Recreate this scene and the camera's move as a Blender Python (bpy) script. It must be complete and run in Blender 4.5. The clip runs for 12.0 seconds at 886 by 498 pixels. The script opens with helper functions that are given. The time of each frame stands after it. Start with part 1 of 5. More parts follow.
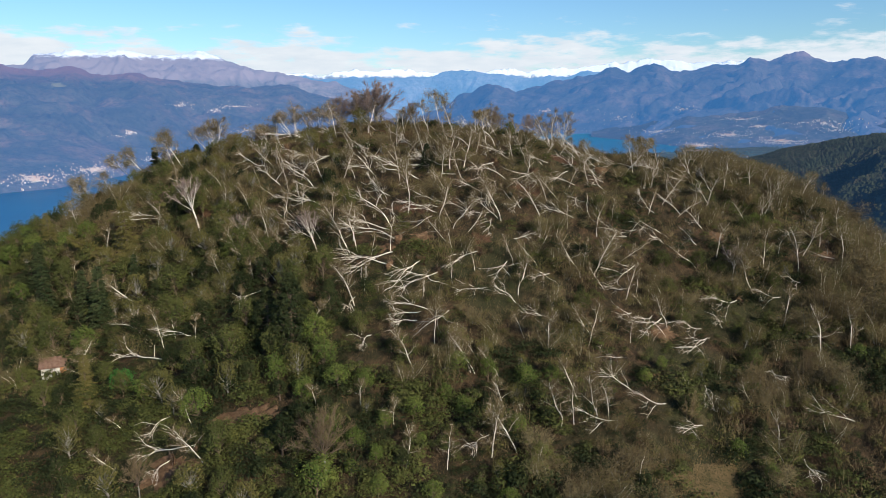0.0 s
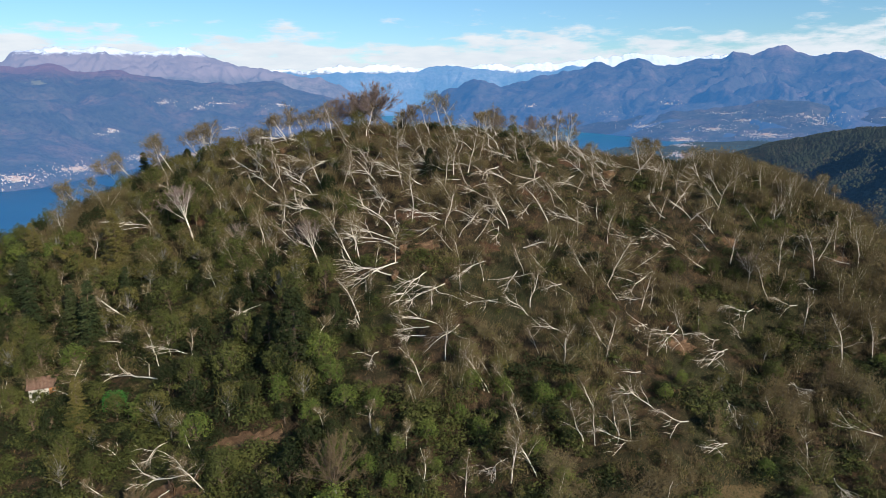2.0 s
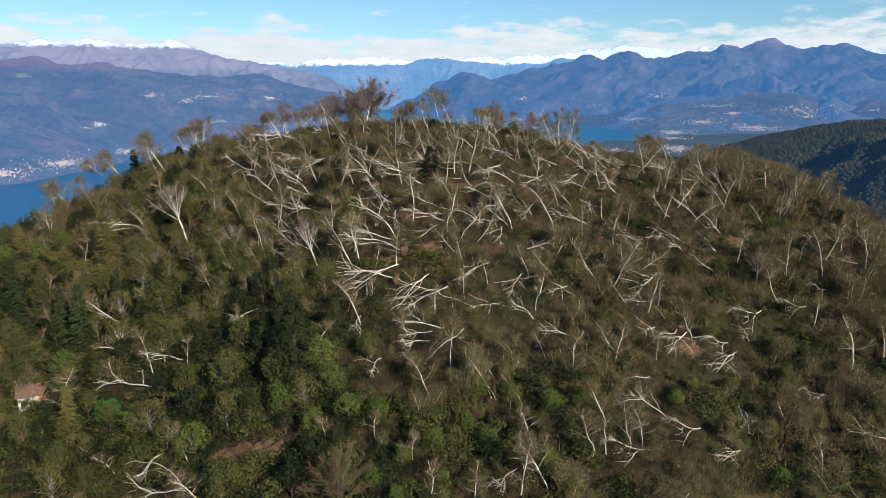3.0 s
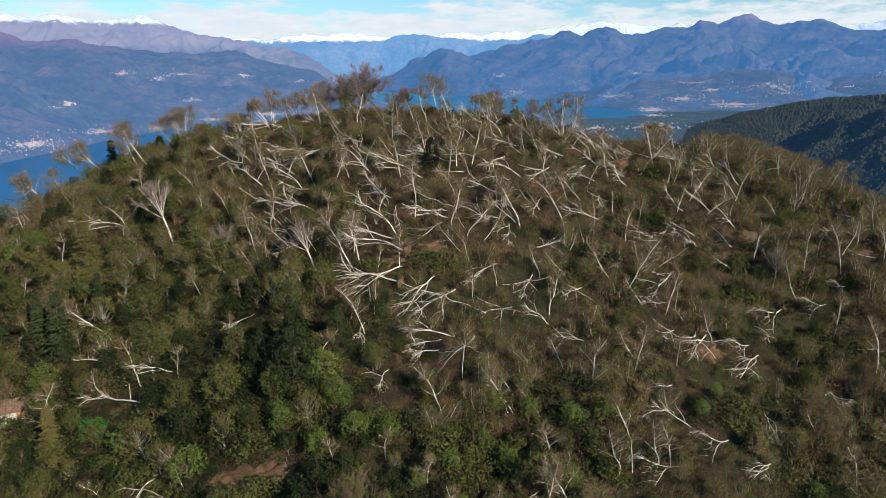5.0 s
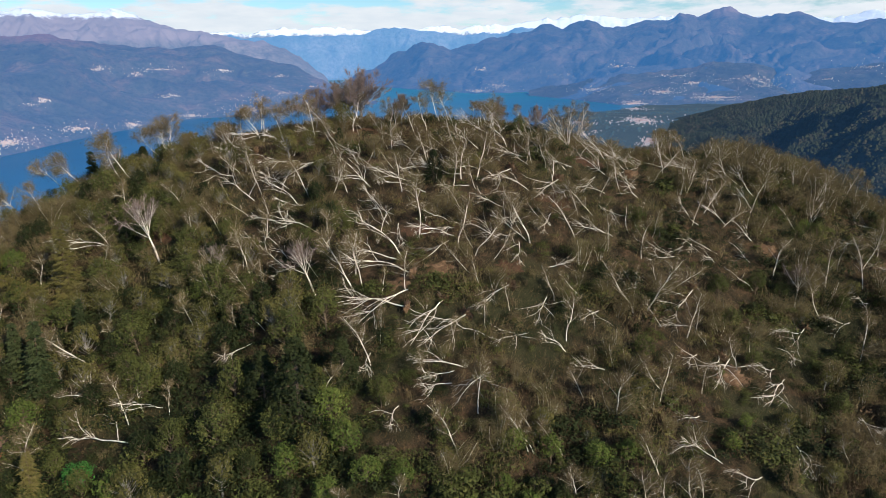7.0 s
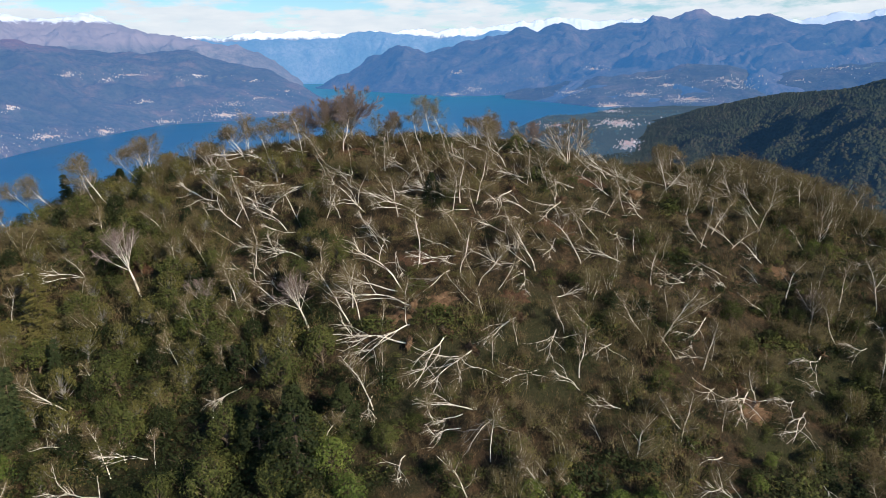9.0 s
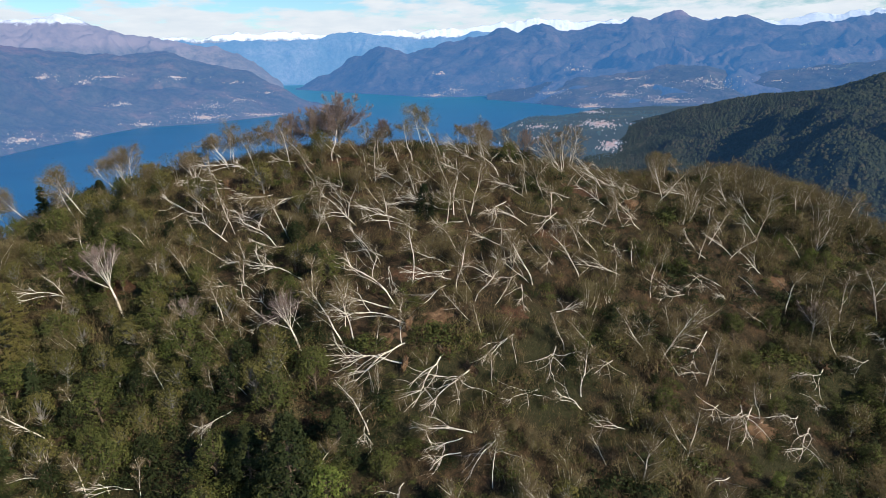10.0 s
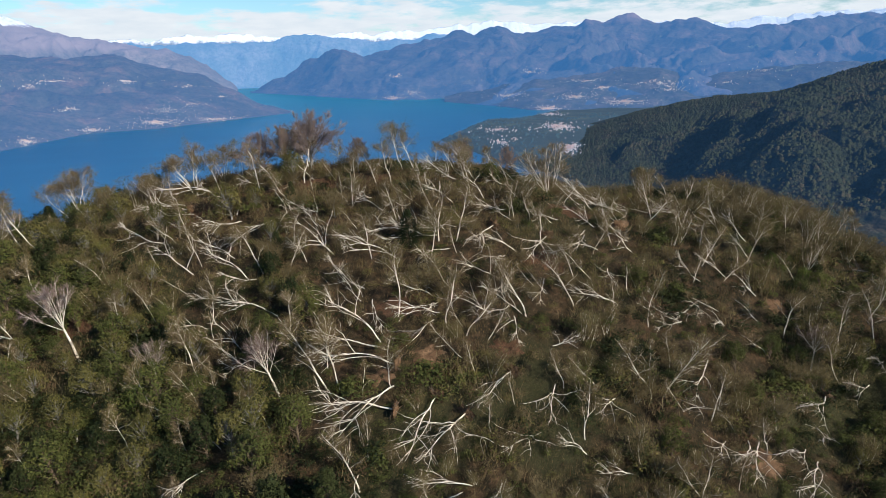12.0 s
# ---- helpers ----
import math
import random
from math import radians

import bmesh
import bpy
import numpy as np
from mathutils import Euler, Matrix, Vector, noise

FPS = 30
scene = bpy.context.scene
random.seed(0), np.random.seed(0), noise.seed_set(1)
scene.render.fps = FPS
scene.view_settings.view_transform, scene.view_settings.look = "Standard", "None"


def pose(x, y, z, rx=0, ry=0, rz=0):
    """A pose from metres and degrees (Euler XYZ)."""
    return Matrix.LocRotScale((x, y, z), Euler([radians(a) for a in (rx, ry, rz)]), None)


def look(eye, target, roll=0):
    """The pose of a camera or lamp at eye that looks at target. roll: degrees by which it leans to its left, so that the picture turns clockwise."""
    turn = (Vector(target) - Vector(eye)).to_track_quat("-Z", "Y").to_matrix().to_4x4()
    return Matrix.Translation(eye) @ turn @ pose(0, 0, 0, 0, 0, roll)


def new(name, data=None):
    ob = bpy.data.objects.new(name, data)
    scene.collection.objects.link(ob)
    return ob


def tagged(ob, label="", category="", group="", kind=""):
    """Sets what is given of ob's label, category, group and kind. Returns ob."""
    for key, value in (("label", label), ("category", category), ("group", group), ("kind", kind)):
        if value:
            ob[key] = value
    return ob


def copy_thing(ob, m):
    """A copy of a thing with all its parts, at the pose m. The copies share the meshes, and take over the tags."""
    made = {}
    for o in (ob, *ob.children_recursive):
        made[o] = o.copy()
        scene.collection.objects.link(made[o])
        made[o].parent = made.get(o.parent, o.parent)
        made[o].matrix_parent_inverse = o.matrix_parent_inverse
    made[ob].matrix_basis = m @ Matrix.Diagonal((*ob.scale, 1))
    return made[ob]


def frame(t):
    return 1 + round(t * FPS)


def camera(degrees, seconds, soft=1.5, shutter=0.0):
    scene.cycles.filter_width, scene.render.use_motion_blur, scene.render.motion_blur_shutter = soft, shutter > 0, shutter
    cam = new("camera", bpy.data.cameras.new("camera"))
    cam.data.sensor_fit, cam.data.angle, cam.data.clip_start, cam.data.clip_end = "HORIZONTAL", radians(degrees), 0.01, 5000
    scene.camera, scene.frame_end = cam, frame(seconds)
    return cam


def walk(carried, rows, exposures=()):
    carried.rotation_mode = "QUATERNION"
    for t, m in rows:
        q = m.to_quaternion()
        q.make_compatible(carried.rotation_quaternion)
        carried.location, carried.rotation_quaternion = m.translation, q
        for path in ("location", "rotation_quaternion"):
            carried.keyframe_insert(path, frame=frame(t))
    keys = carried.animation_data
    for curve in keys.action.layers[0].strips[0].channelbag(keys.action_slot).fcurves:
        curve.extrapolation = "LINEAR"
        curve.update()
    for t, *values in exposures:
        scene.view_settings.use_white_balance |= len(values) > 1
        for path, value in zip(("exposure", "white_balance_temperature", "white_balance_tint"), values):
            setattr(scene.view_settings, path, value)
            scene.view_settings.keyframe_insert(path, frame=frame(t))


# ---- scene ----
cam = camera(65.3, 12.0, 0.8)
PATH = [
    (0, (0.713, -0.534, 59.99), (0.703, 1.419, 59.56), 0.0),
    (0.5, (-0.19, 0.728, 60.453), (-0.191, 2.681, 60.024), -0.0),
    (1, (-1.221, 2.17, 60.898), (-1.213, 4.123, 60.468), -0.1),
    (1.5, (-2.286, 3.72, 61.218), (-2.268, 5.672, 60.783), -0.2),
    (2, (-3.434, 5.575, 61.634), (-3.404, 7.525, 61.191), -0.3),
    (2.5, (-4.59, 7.452, 62.029), (-4.546, 9.4, 61.579), -0.3),
    (3, (-5.783, 9.516, 62.451), (-5.724, 11.461, 61.988), -0.3),
    (5, (-10.466, 18.373, 64.645), (-10.346, 20.299, 64.119), -0.4),
    (5.5, (-11.438, 20.479, 65.259), (-11.306, 22.399, 64.716), -0.5),
    (6, (-12.444, 22.868, 66.005), (-12.3, 24.786, 65.456), -0.6),
    (6.5, (-13.321, 25.037, 66.64), (-13.165, 26.955, 66.094), -0.6),
    (7, (-14.245, 27.202, 67.368), (-14.075, 29.119, 66.824), -0.6),
    (9, (-17.464, 35.28, 70.167), (-17.23, 37.192, 69.629), -0.9),
    (9.5, (-18.212, 37.384, 70.831), (-17.955, 39.294, 70.294), -1.0),
    (10, (-18.997, 39.645, 71.469), (-18.712, 41.551, 70.932), -1.0),
    (10.5, (-19.765, 41.752, 72.151), (-19.454, 43.653, 71.615), -1.0),
    (11, (-20.496, 44.215, 72.802), (-20.155, 46.111, 72.266), -1.0),
    (11.5, (-21.197, 46.52, 73.359), (-20.828, 48.411, 72.824), -1.1),
    (12, (-21.922, 49.02, 73.964), (-21.521, 50.905, 73.43), -1.1),
]
walk(cam, [(t, look(eye, target, roll)) for t, eye, target, roll in PATH])

# ---- world, sun ----
SUN_TURN, SUN_UP = 144.0, 29.0          # degrees clockwise from +y, and above the horizon
world = bpy.data.worlds.new("sky")
scene.world = world
world.use_nodes = True
wn, wl = world.node_tree.nodes, world.node_tree.links
wn.clear()


def wnode(kind, **sets):
    n = wn.new(kind)
    for k, v in sets.items():
        if k == "ops":
            n.operation = v
        else:
            n.inputs[int(k[1:])].default_value = v
    return n


sky = wn.new("ShaderNodeTexSky")
sky.sky_type = "NISHITA"
sky.sun_disc = False
sky.sun_elevation, sky.sun_rotation = radians(SUN_UP), radians(SUN_TURN)
sky.altitude, sky.air_density, sky.dust_density, sky.ozone_density = 900, 1.2, 0.15, 2.6
coord = wn.new("ShaderNodeTexCoord")
sep = wn.new("ShaderNodeSeparateXYZ")
wl.new(coord.outputs["Generated"], sep.inputs[0])
# clouds: long flat streaks, thickest just above the ranges
squash = wn.new("ShaderNodeMapping")
squash.inputs["Scale"].default_value = (8.0, 8.0, 34.0)
wl.new(coord.outputs["Generated"], squash.inputs["Vector"])
puff = wn.new("ShaderNodeTexNoise")
puff.inputs["Scale"].default_value, puff.inputs["Detail"].default_value, puff.inputs["Roughness"].default_value = 1.7, 9.0, 0.58
wl.new(squash.outputs[0], puff.inputs["Vector"])
band = wn.new("ShaderNodeMapRange")
band.inputs["From Min"].default_value, band.inputs["From Max"].default_value = 0.035, 0.12
band.inputs["To Min"].default_value, band.inputs["To Max"].default_value = 0.40, -0.12
wl.new(sep.outputs["Z"], band.inputs["Value"])
amount = wnode("ShaderNodeMath", ops="ADD")
wl.new(puff.outputs["Fac"], amount.inputs[0])
wl.new(band.outputs[0], amount.inputs[1])
cover = wn.new("ShaderNodeMapRange")
cover.interpolation_type = "SMOOTHSTEP"
cover.inputs["From Min"].default_value, cover.inputs["From Max"].default_value = 0.60, 0.80
wl.new(amount.outputs[0], cover.inputs["Value"])
shade = wn.new("ShaderNodeTexNoise")
shade.inputs["Scale"].default_value, shade.inputs["Detail"].default_value = 3.1, 5.0
wl.new(squash.outputs[0], shade.inputs["Vector"])
tone = wn.new("ShaderNodeMix")
tone.data_type = "RGBA"
tone.inputs[6].default_value, tone.inputs[7].default_value = (5.9, 6.9, 7.9, 1), (8.6, 8.9, 9.2, 1)
wl.new(shade.outputs["Fac"], tone.inputs[0])
mixed = wn.new("ShaderNodeMix")
mixed.data_type = "RGBA"
wl.new(cover.outputs[0], mixed.inputs[0])
clear = wn.new("ShaderNodeMix")
clear.data_type, clear.blend_type = "RGBA", "MULTIPLY"
clear.inputs[0].default_value, clear.inputs[7].default_value = 1.0, (0.65, 0.92, 1.18, 1)      # crisp autumn blue
wl.new(sky.outputs[0], clear.inputs[6])
wl.new(clear.outputs[2], mixed.inputs[6])
wl.new(tone.outputs[2], mixed.inputs[7])
back = wn.new("ShaderNodeBackground")
back.inputs["Strength"].default_value = 0.097
wl.new(mixed.outputs[2], back.inputs["Color"])
wout = wn.new("ShaderNodeOutputWorld")
wl.new(back.outputs[0], wout.inputs["Surface"])

sun = new("sun", bpy.data.lights.new("sun", "SUN"))
sun.data.energy, sun.data.angle, sun.data.color = 5.0, radians(0.6), (1.0, 0.90, 0.76)
to_sun = Vector((math.sin(radians(SUN_TURN)) * math.cos(radians(SUN_UP)), math.cos(radians(SUN_TURN)) * math.cos(radians(SUN_UP)), math.sin(radians(SUN_UP))))
sun.matrix_world = look(to_sun * 900, (0, 0, 0))
scene.view_settings.exposure = 0.16

# ---- materials ----


class Mat:
    """A node material with a Principled surface and small helpers."""

    def __init__(self, name, rough=0.8, spec=0.3):
        self.m = bpy.data.materials.new(name)
        self.m.use_nodes = True
        self.n, self.l = self.m.node_tree.nodes, self.m.node_tree.links
        self.b = self.n["Principled BSDF"]
        self.b.inputs["Roughness"].default_value = rough
        self.b.inputs["Specular IOR Level"].default_value = spec

    def noise(self, scale, detail=4.0, rough=0.55, vector=None, stretch=None):
        n = self.n.new("ShaderNodeTexNoise")
        n.inputs["Scale"].default_value, n.inputs["Detail"].default_value, n.inputs["Roughness"].default_value = scale, detail, rough
        v = vector or self.pos()
        if stretch:
            mp = self.n.new("ShaderNodeMapping")
            mp.inputs["Scale"].default_value = stretch
            self.l.new(v, mp.inputs["Vector"])
            v = mp.outputs[0]
        self.l.new(v, n.inputs["Vector"])
        return n.outputs["Fac"]

    def pos(self):
        return self.n.new("ShaderNodeNewGeometry").outputs["Position"]

    def own(self):
        return self.n.new("ShaderNodeTexCoord").outputs["Object"]

    def island(self):
        return self.n.new("ShaderNodeNewGeometry").outputs["Random Per Island"]

    def each(self):
        return self.n.new("ShaderNodeObjectInfo").outputs["Random"]

    def ramp(self, fac, *stops):
        r = self.n.new("ShaderNodeValToRGB")
        e = r.color_ramp.elements
        while len(e) < len(stops):
            e.new(0.5)
        for s, (p, c) in zip(e, stops):
            s.position, s.color = p, (*c, 1)
        self.l.new(fac, r.inputs[0])
        return r.outputs[0]

    def mix(self, fac, a, b, how="MIX"):
        x = self.n.new("ShaderNodeMix")
        x.data_type, x.blend_type = "RGBA", how
        for s, v in ((0, fac), (6, a), (7, b)):
            if isinstance(v, (int, float)):
                x.inputs[s].default_value = v
            elif isinstance(v, tuple):
                x.inputs[s].default_value = (*v, 1)
            else:
                self.l.new(v, x.inputs[s])
        return x.outputs[2]

    def math(self, how, a, b=0.0, c=0.0):
        x = self.n.new("ShaderNodeMath")
        x.operation = how
        for s, v in enumerate((a, b, c)):
            if isinstance(v, (int, float)):
                x.inputs[s].default_value = v
            else:
                self.l.new(v, x.inputs[s])
        return x.outputs[0]

    def span(self, v, a, b, c=0.0, d=1.0):
        x = self.n.new("ShaderNodeMapRange")
        x.interpolation_type = "SMOOTHSTEP"
        for s, q in zip(("From Min", "From Max", "To Min", "To Max"), (a, b, c, d)):
            x.inputs[s].default_value = q
        self.l.new(v, x.inputs["Value"])
        return x.outputs[0]

    def color(self, c):
        if isinstance(c, tuple):
            self.b.inputs["Base Color"].default_value = (*c, 1)
        else:
            self.l.new(c, self.b.inputs["Base Color"])
        return self

    def bump(self, height, strength=0.4, distance=0.05):
        x = self.n.new("ShaderNodeBump")
        x.inputs["Strength"].default_value, x.inputs["Distance"].default_value = strength, distance
        self.l.new(height, x.inputs["Height"])
        self.l.new(x.outputs[0], self.b.inputs["Normal"])
        return self

    # emission for painted haze and tint; no surface using it is a lamp
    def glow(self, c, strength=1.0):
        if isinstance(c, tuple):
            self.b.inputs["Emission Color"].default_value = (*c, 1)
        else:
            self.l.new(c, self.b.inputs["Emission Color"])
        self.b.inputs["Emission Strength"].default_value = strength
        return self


def bark_mat(name, light, dark, scale):
    k = Mat(name, 0.7, 0.25)
    v = k.own()
    band_ = k.noise(scale, 3, 0.6, v, (1, 1, 0.35))
    fine = k.noise(scale * 5, 3, 0.6, v)
    c = k.ramp(band_, (0.36, dark), (0.47, light), (1.0, tuple(min(1, q * 1.06) for q in light)))
    c = k.mix(k.span(fine, 0.55, 0.8, 0, 0.35), c, tuple(q * 0.6 for q in light))
    c = k.mix(k.math("MULTIPLY", k.each(), 0.35), c, tuple(q * 0.72 for q in light))
    return k.color(c).bump(fine, 0.3, 0.01).m


def leaf_mat(name, *cols):
    k = Mat(name, 0.75, 0.12)
    n = len(cols) - 1
    c = k.ramp(k.island(), *[(i / n, q) for i, q in enumerate(cols)])
    c = k.mix(k.span(k.each(), 0, 1, 0, 0.55), c, cols[0])
    patch = k.noise(0.11, 3)
    c = k.mix(k.span(patch, 0.42, 0.7, 0, 0.5), c, cols[-1])
    k.color(c)
    k.b.inputs["Transmission Weight"].default_value = 0.0
    return k.m


M_BIRCH = bark_mat("birch_bark", (0.84, 0.765, 0.63), (0.16, 0.13, 0.11), 1.6)
M_GREYBARK = bark_mat("grey_bark", (0.27, 0.25, 0.22), (0.10, 0.09, 0.08), 1.2)
M_BROWNBARK = bark_mat("brown_bark", (0.16, 0.115, 0.08), (0.06, 0.045, 0.035), 1.2)
# brambles coloured darker to stand in for shade near the ground
M_BRAMBLESHADE = leaf_mat("shaded_bramble_leaves", (0.054, 0.034, 0.018), (0.092, 0.06, 0.031), (0.152, 0.1, 0.051))
M_SCRUB = leaf_mat("scrub_twigs", (0.092, 0.068, 0.034), (0.145, 0.111, 0.055), (0.215, 0.172, 0.087))
M_TWIG = leaf_mat("birch_twigs", (0.10, 0.07, 0.039), (0.15, 0.105, 0.058), (0.22, 0.165, 0.092))
M_BEECHTWIG = leaf_mat("beech_twigs", (0.15, 0.108, 0.095), (0.21, 0.155, 0.135), (0.29, 0.215, 0.185))
M_LEAFBIRCH = leaf_mat("birch_leaves", (0.10, 0.082, 0.025), (0.14, 0.12, 0.035), (0.20, 0.165, 0.052))
M_LEAFGREEN = leaf_mat("oak_leaves", (0.042, 0.05, 0.014), (0.066, 0.076, 0.02), (0.122, 0.124, 0.034))
M_LEAFBRIGHT = leaf_mat("hazel_leaves", (0.055, 0.08, 0.016), (0.085, 0.12, 0.024), (0.155, 0.17, 0.04))
# evergreen leaves, taken darker still to stand in for deep shade
M_LEAFDARK = leaf_mat("shaded_holly_leaves", (0.012, 0.018, 0.006), (0.025, 0.035, 0.011), (0.055, 0.062, 0.02))
M_LEAFOLIVE = leaf_mat("chestnut_leaves", (0.060, 0.058, 0.017), (0.100, 0.093, 0.027), (0.16, 0.14, 0.044))
M_LEAFBROWN = leaf_mat("withered_leaves", (0.112, 0.082, 0.034), (0.153, 0.117, 0.05), (0.205, 0.165, 0.073))
M_NEEDLE = leaf_mat("spruce_needles", (0.020, 0.031, 0.013), (0.036, 0.052, 0.019), (0.07, 0.082, 0.031))
M_LARCH = leaf_mat("larch_needles", (0.10, 0.09, 0.025), (0.14, 0.12, 0.035), (0.18, 0.15, 0.05))
M_GRASS = leaf_mat("dry_bracken", (0.11, 0.065, 0.03), (0.17, 0.11, 0.05), (0.22, 0.16, 0.075))


def ground_mat():
    k = Mat("hill_ground", 0.95, 0.15)
    wide, mid, fine, speck = k.noise(0.035, 4), k.noise(0.5, 6, 0.65), k.noise(2.6, 5, 0.7), k.noise(9.0, 3)
    # litter tones kept darker in place of shade under the brush
    c = k.ramp(mid, (0.3, (0.014, 0.012, 0.007)), (0.46, (0.04, 0.03, 0.016)), (0.62, (0.11, 0.066, 0.036)), (0.78, (0.185, 0.106, 0.058)))
    c = k.mix(k.span(wide, 0.47, 0.6), c, k.ramp(fine, (0.34, (0.022, 0.027, 0.011)), (0.55, (0.06, 0.062, 0.024)), (0.72, (0.11, 0.10, 0.04))))
    c = k.mix(k.span(fine, 0.5, 0.62, 0, 0.7), c, (0.028, 0.024, 0.013))
    c = k.mix(k.span(speck, 0.56, 0.7, 0, 0.6), c, (0.21, 0.155, 0.085))
    leafy = k.noise(24.0, 3, 0.7)
    c = k.mix(k.span(leafy, 0.40, 0.52, 0.75, 0), c, (0.016, 0.014, 0.008))
    c = k.mix(k.span(leafy, 0.6, 0.72, 0, 0.7), c, (0.19, 0.125, 0.065))
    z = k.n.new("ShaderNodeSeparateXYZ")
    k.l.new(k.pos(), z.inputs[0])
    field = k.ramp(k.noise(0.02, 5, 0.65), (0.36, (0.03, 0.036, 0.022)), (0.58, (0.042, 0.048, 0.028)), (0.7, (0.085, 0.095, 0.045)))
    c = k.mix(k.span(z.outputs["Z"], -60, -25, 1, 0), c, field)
    k.glow(k.mix(k.span(z.outputs["Z"], -60, -30, 1, 0), (0, 0, 0), (0.018, 0.05, 0.105)))          # haze over the plain, painted as emission on low ground
    return k.color(c).bump(fine, 1.0, 0.5).m


def soil_mat():
    k = Mat("bare_soil", 0.95, 0.1)
    a, b = k.noise(0.9, 5), k.noise(6.0, 4)
    c = k.ramp(a, (0.32, (0.08, 0.047, 0.026)), (0.52, (0.155, 0.094, 0.053)), (0.72, (0.25, 0.16, 0.095)))
    c = k.mix(k.span(b, 0.48, 0.66, 0, 0.75), c, (0.055, 0.036, 0.02))
    return k.color(c).bump(b, 1.0, 0.12).m


def wood_mat(name, low, mid, high, haze_glow, patch=0.02, rock=None, snow=None, clearing=None):
    """Wooded slopes far off; emission paints the haze of distance onto them."""
    k = Mat(name, 0.95, 0.05)
    a, b, d = k.noise(patch * 0.35, 5), k.noise(patch, 7, 0.65), k.noise(patch * 6, 5, 0.7)
    c = k.ramp(b, (0.36, low), (0.5, mid), (0.62, high))
    c = k.mix(k.span(a, 0.45, 0.6, 0, 0.6), c, tuple(q * 0.7 for q in low))
    c = k.mix(k.span(d, 0.42, 0.62, 0, 0.5), c, tuple(q * 0.45 for q in low))
    if clearing:
        c = k.mix(k.span(k.math("ADD", a, k.math("MULTIPLY", d, 0.25)), 0.79, 0.85), c, clearing)
    z = k.n.new("ShaderNodeSeparateXYZ")
    k.l.new(k.pos(), z.inputs[0])
    if rock:
        edge = k.math("ADD", z.outputs["Z"], k.math("MULTIPLY", b, rock[1]))
        c = k.mix(k.span(edge, rock[0], rock[0] + 60), c, rock[2])
    if snow:
        edge = k.math("ADD", z.outputs["Z"], k.math("MULTIPLY", k.noise(patch * 1.6, 7, 0.7), snow[1]))
        c = k.mix(k.span(edge, snow[0], snow[0] + 22), c, (0.62, 0.64, 0.66))
    k.color(c).glow(haze_glow)
    return k.bump(k.math("ADD", b, k.math("MULTIPLY", d, 0.4)), 0.9, 18.0).m


def water_mat():
    k = Mat("lake_water", 0.3, 0.035)
    n = k.noise(0.004, 4, 0.6, None, (1, 3, 1))
    z = k.n.new("ShaderNodeSeparateXYZ")
    k.l.new(k.pos(), z.inputs[0])
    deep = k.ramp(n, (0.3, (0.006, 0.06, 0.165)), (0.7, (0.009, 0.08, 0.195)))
    k.color(k.mix(k.span(z.outputs["Y"], 1300, 3400), deep, (0.012, 0.15, 0.24)))     # greener towards higher y
    # emission paints extra blue light onto the water
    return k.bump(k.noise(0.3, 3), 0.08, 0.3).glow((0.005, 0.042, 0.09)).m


# ---- the lie of the land ----
LAKE = -86.0
HUB = (-10.0, 22.0)      # the far shores are laid out by bearing and distance from here
EYELINE = 66.0
SWELLS = [[-0.1, -0.4, 1.5, -0.2, -1.6, 0.3], [-3.1, -2.7, -1.0, -1.7, -10.1, -2.3], [-3.0, -2.7, 0.3, -1.2, -1.6, 2.5], [5.0, 6.5, 1.8, -0.7, 6.0, 3.0]]


def grain(x, y, seed=0):
    """Smooth value noise, -1 to 1."""
    xi, yi = np.floor(x).astype(np.int64), np.floor(y).astype(np.int64)
    fx, fy = x - xi, y - yi
    fx, fy = fx * fx * (3 - 2 * fx), fy * fy * (3 - 2 * fy)

    def h(i, j):
        n = (i * 374761393 + j * 668265263 + seed * 974711) & 0x7FFFFFFF
        n = ((n ^ (n >> 13)) * 1274126177) & 0x7FFFFFFF
        return ((n ^ (n >> 16)) & 0xFFFF) / 32767.5 - 1
    a, b, c, d = h(xi, yi), h(xi + 1, yi), h(xi, yi + 1), h(xi + 1, yi + 1)
    return a + (b - a) * fx + (c - a) * fy + (a - b - c + d) * fx * fy


def fbm(x, y, octaves=4, seed=0, gain=0.5):
    out, amp = 0, 1.0
    for o in range(octaves):
        out = out + amp * grain(x * 2 ** o + 17 * o, y * 2 ** o - 9 * o, seed + o)
        amp *= gain
    return out


def crest(x, y, octaves=5, seed=0):
    """Ridged noise, 0 to about 1: sharp spurs with gullies between."""
    out, amp, tot = 0, 1.0, 0
    for o in range(octaves):
        out = out + amp * (1 - np.abs(grain(x * 2 ** o + 31 * o, y * 2 ** o + 7 * o, seed + o)))
        tot += amp
        amp *= 0.6
    return out / tot


def hill(x, y):
    """The hilltop and its flanks."""
    c, s = math.cos(radians(-14)), math.sin(radians(-14))
    u, v = (x - 5) * c + (y - 188) * s, -(x - 5) * s + (y - 188) * c
    z = 50 - 0.62 * (np.sqrt(u * u * 0.36 + v * v + 625) - 25)
    for j, row in enumerate(SWELLS):
        for i, a in enumerate(row):
            z = z + a * np.exp(-((x + 100 - 40 * i) ** 2 + (y - 90 - 35 * j) ** 2) / 1152)
    z = z - 4.6 * np.exp(-((x - 47) ** 2 + (y - 196) ** 2) / 420)        # a low place in the ridge
    return z - 0.42 * np.logaddexp(0, (x - 94) / 3) * 3                   # the east flank falls away


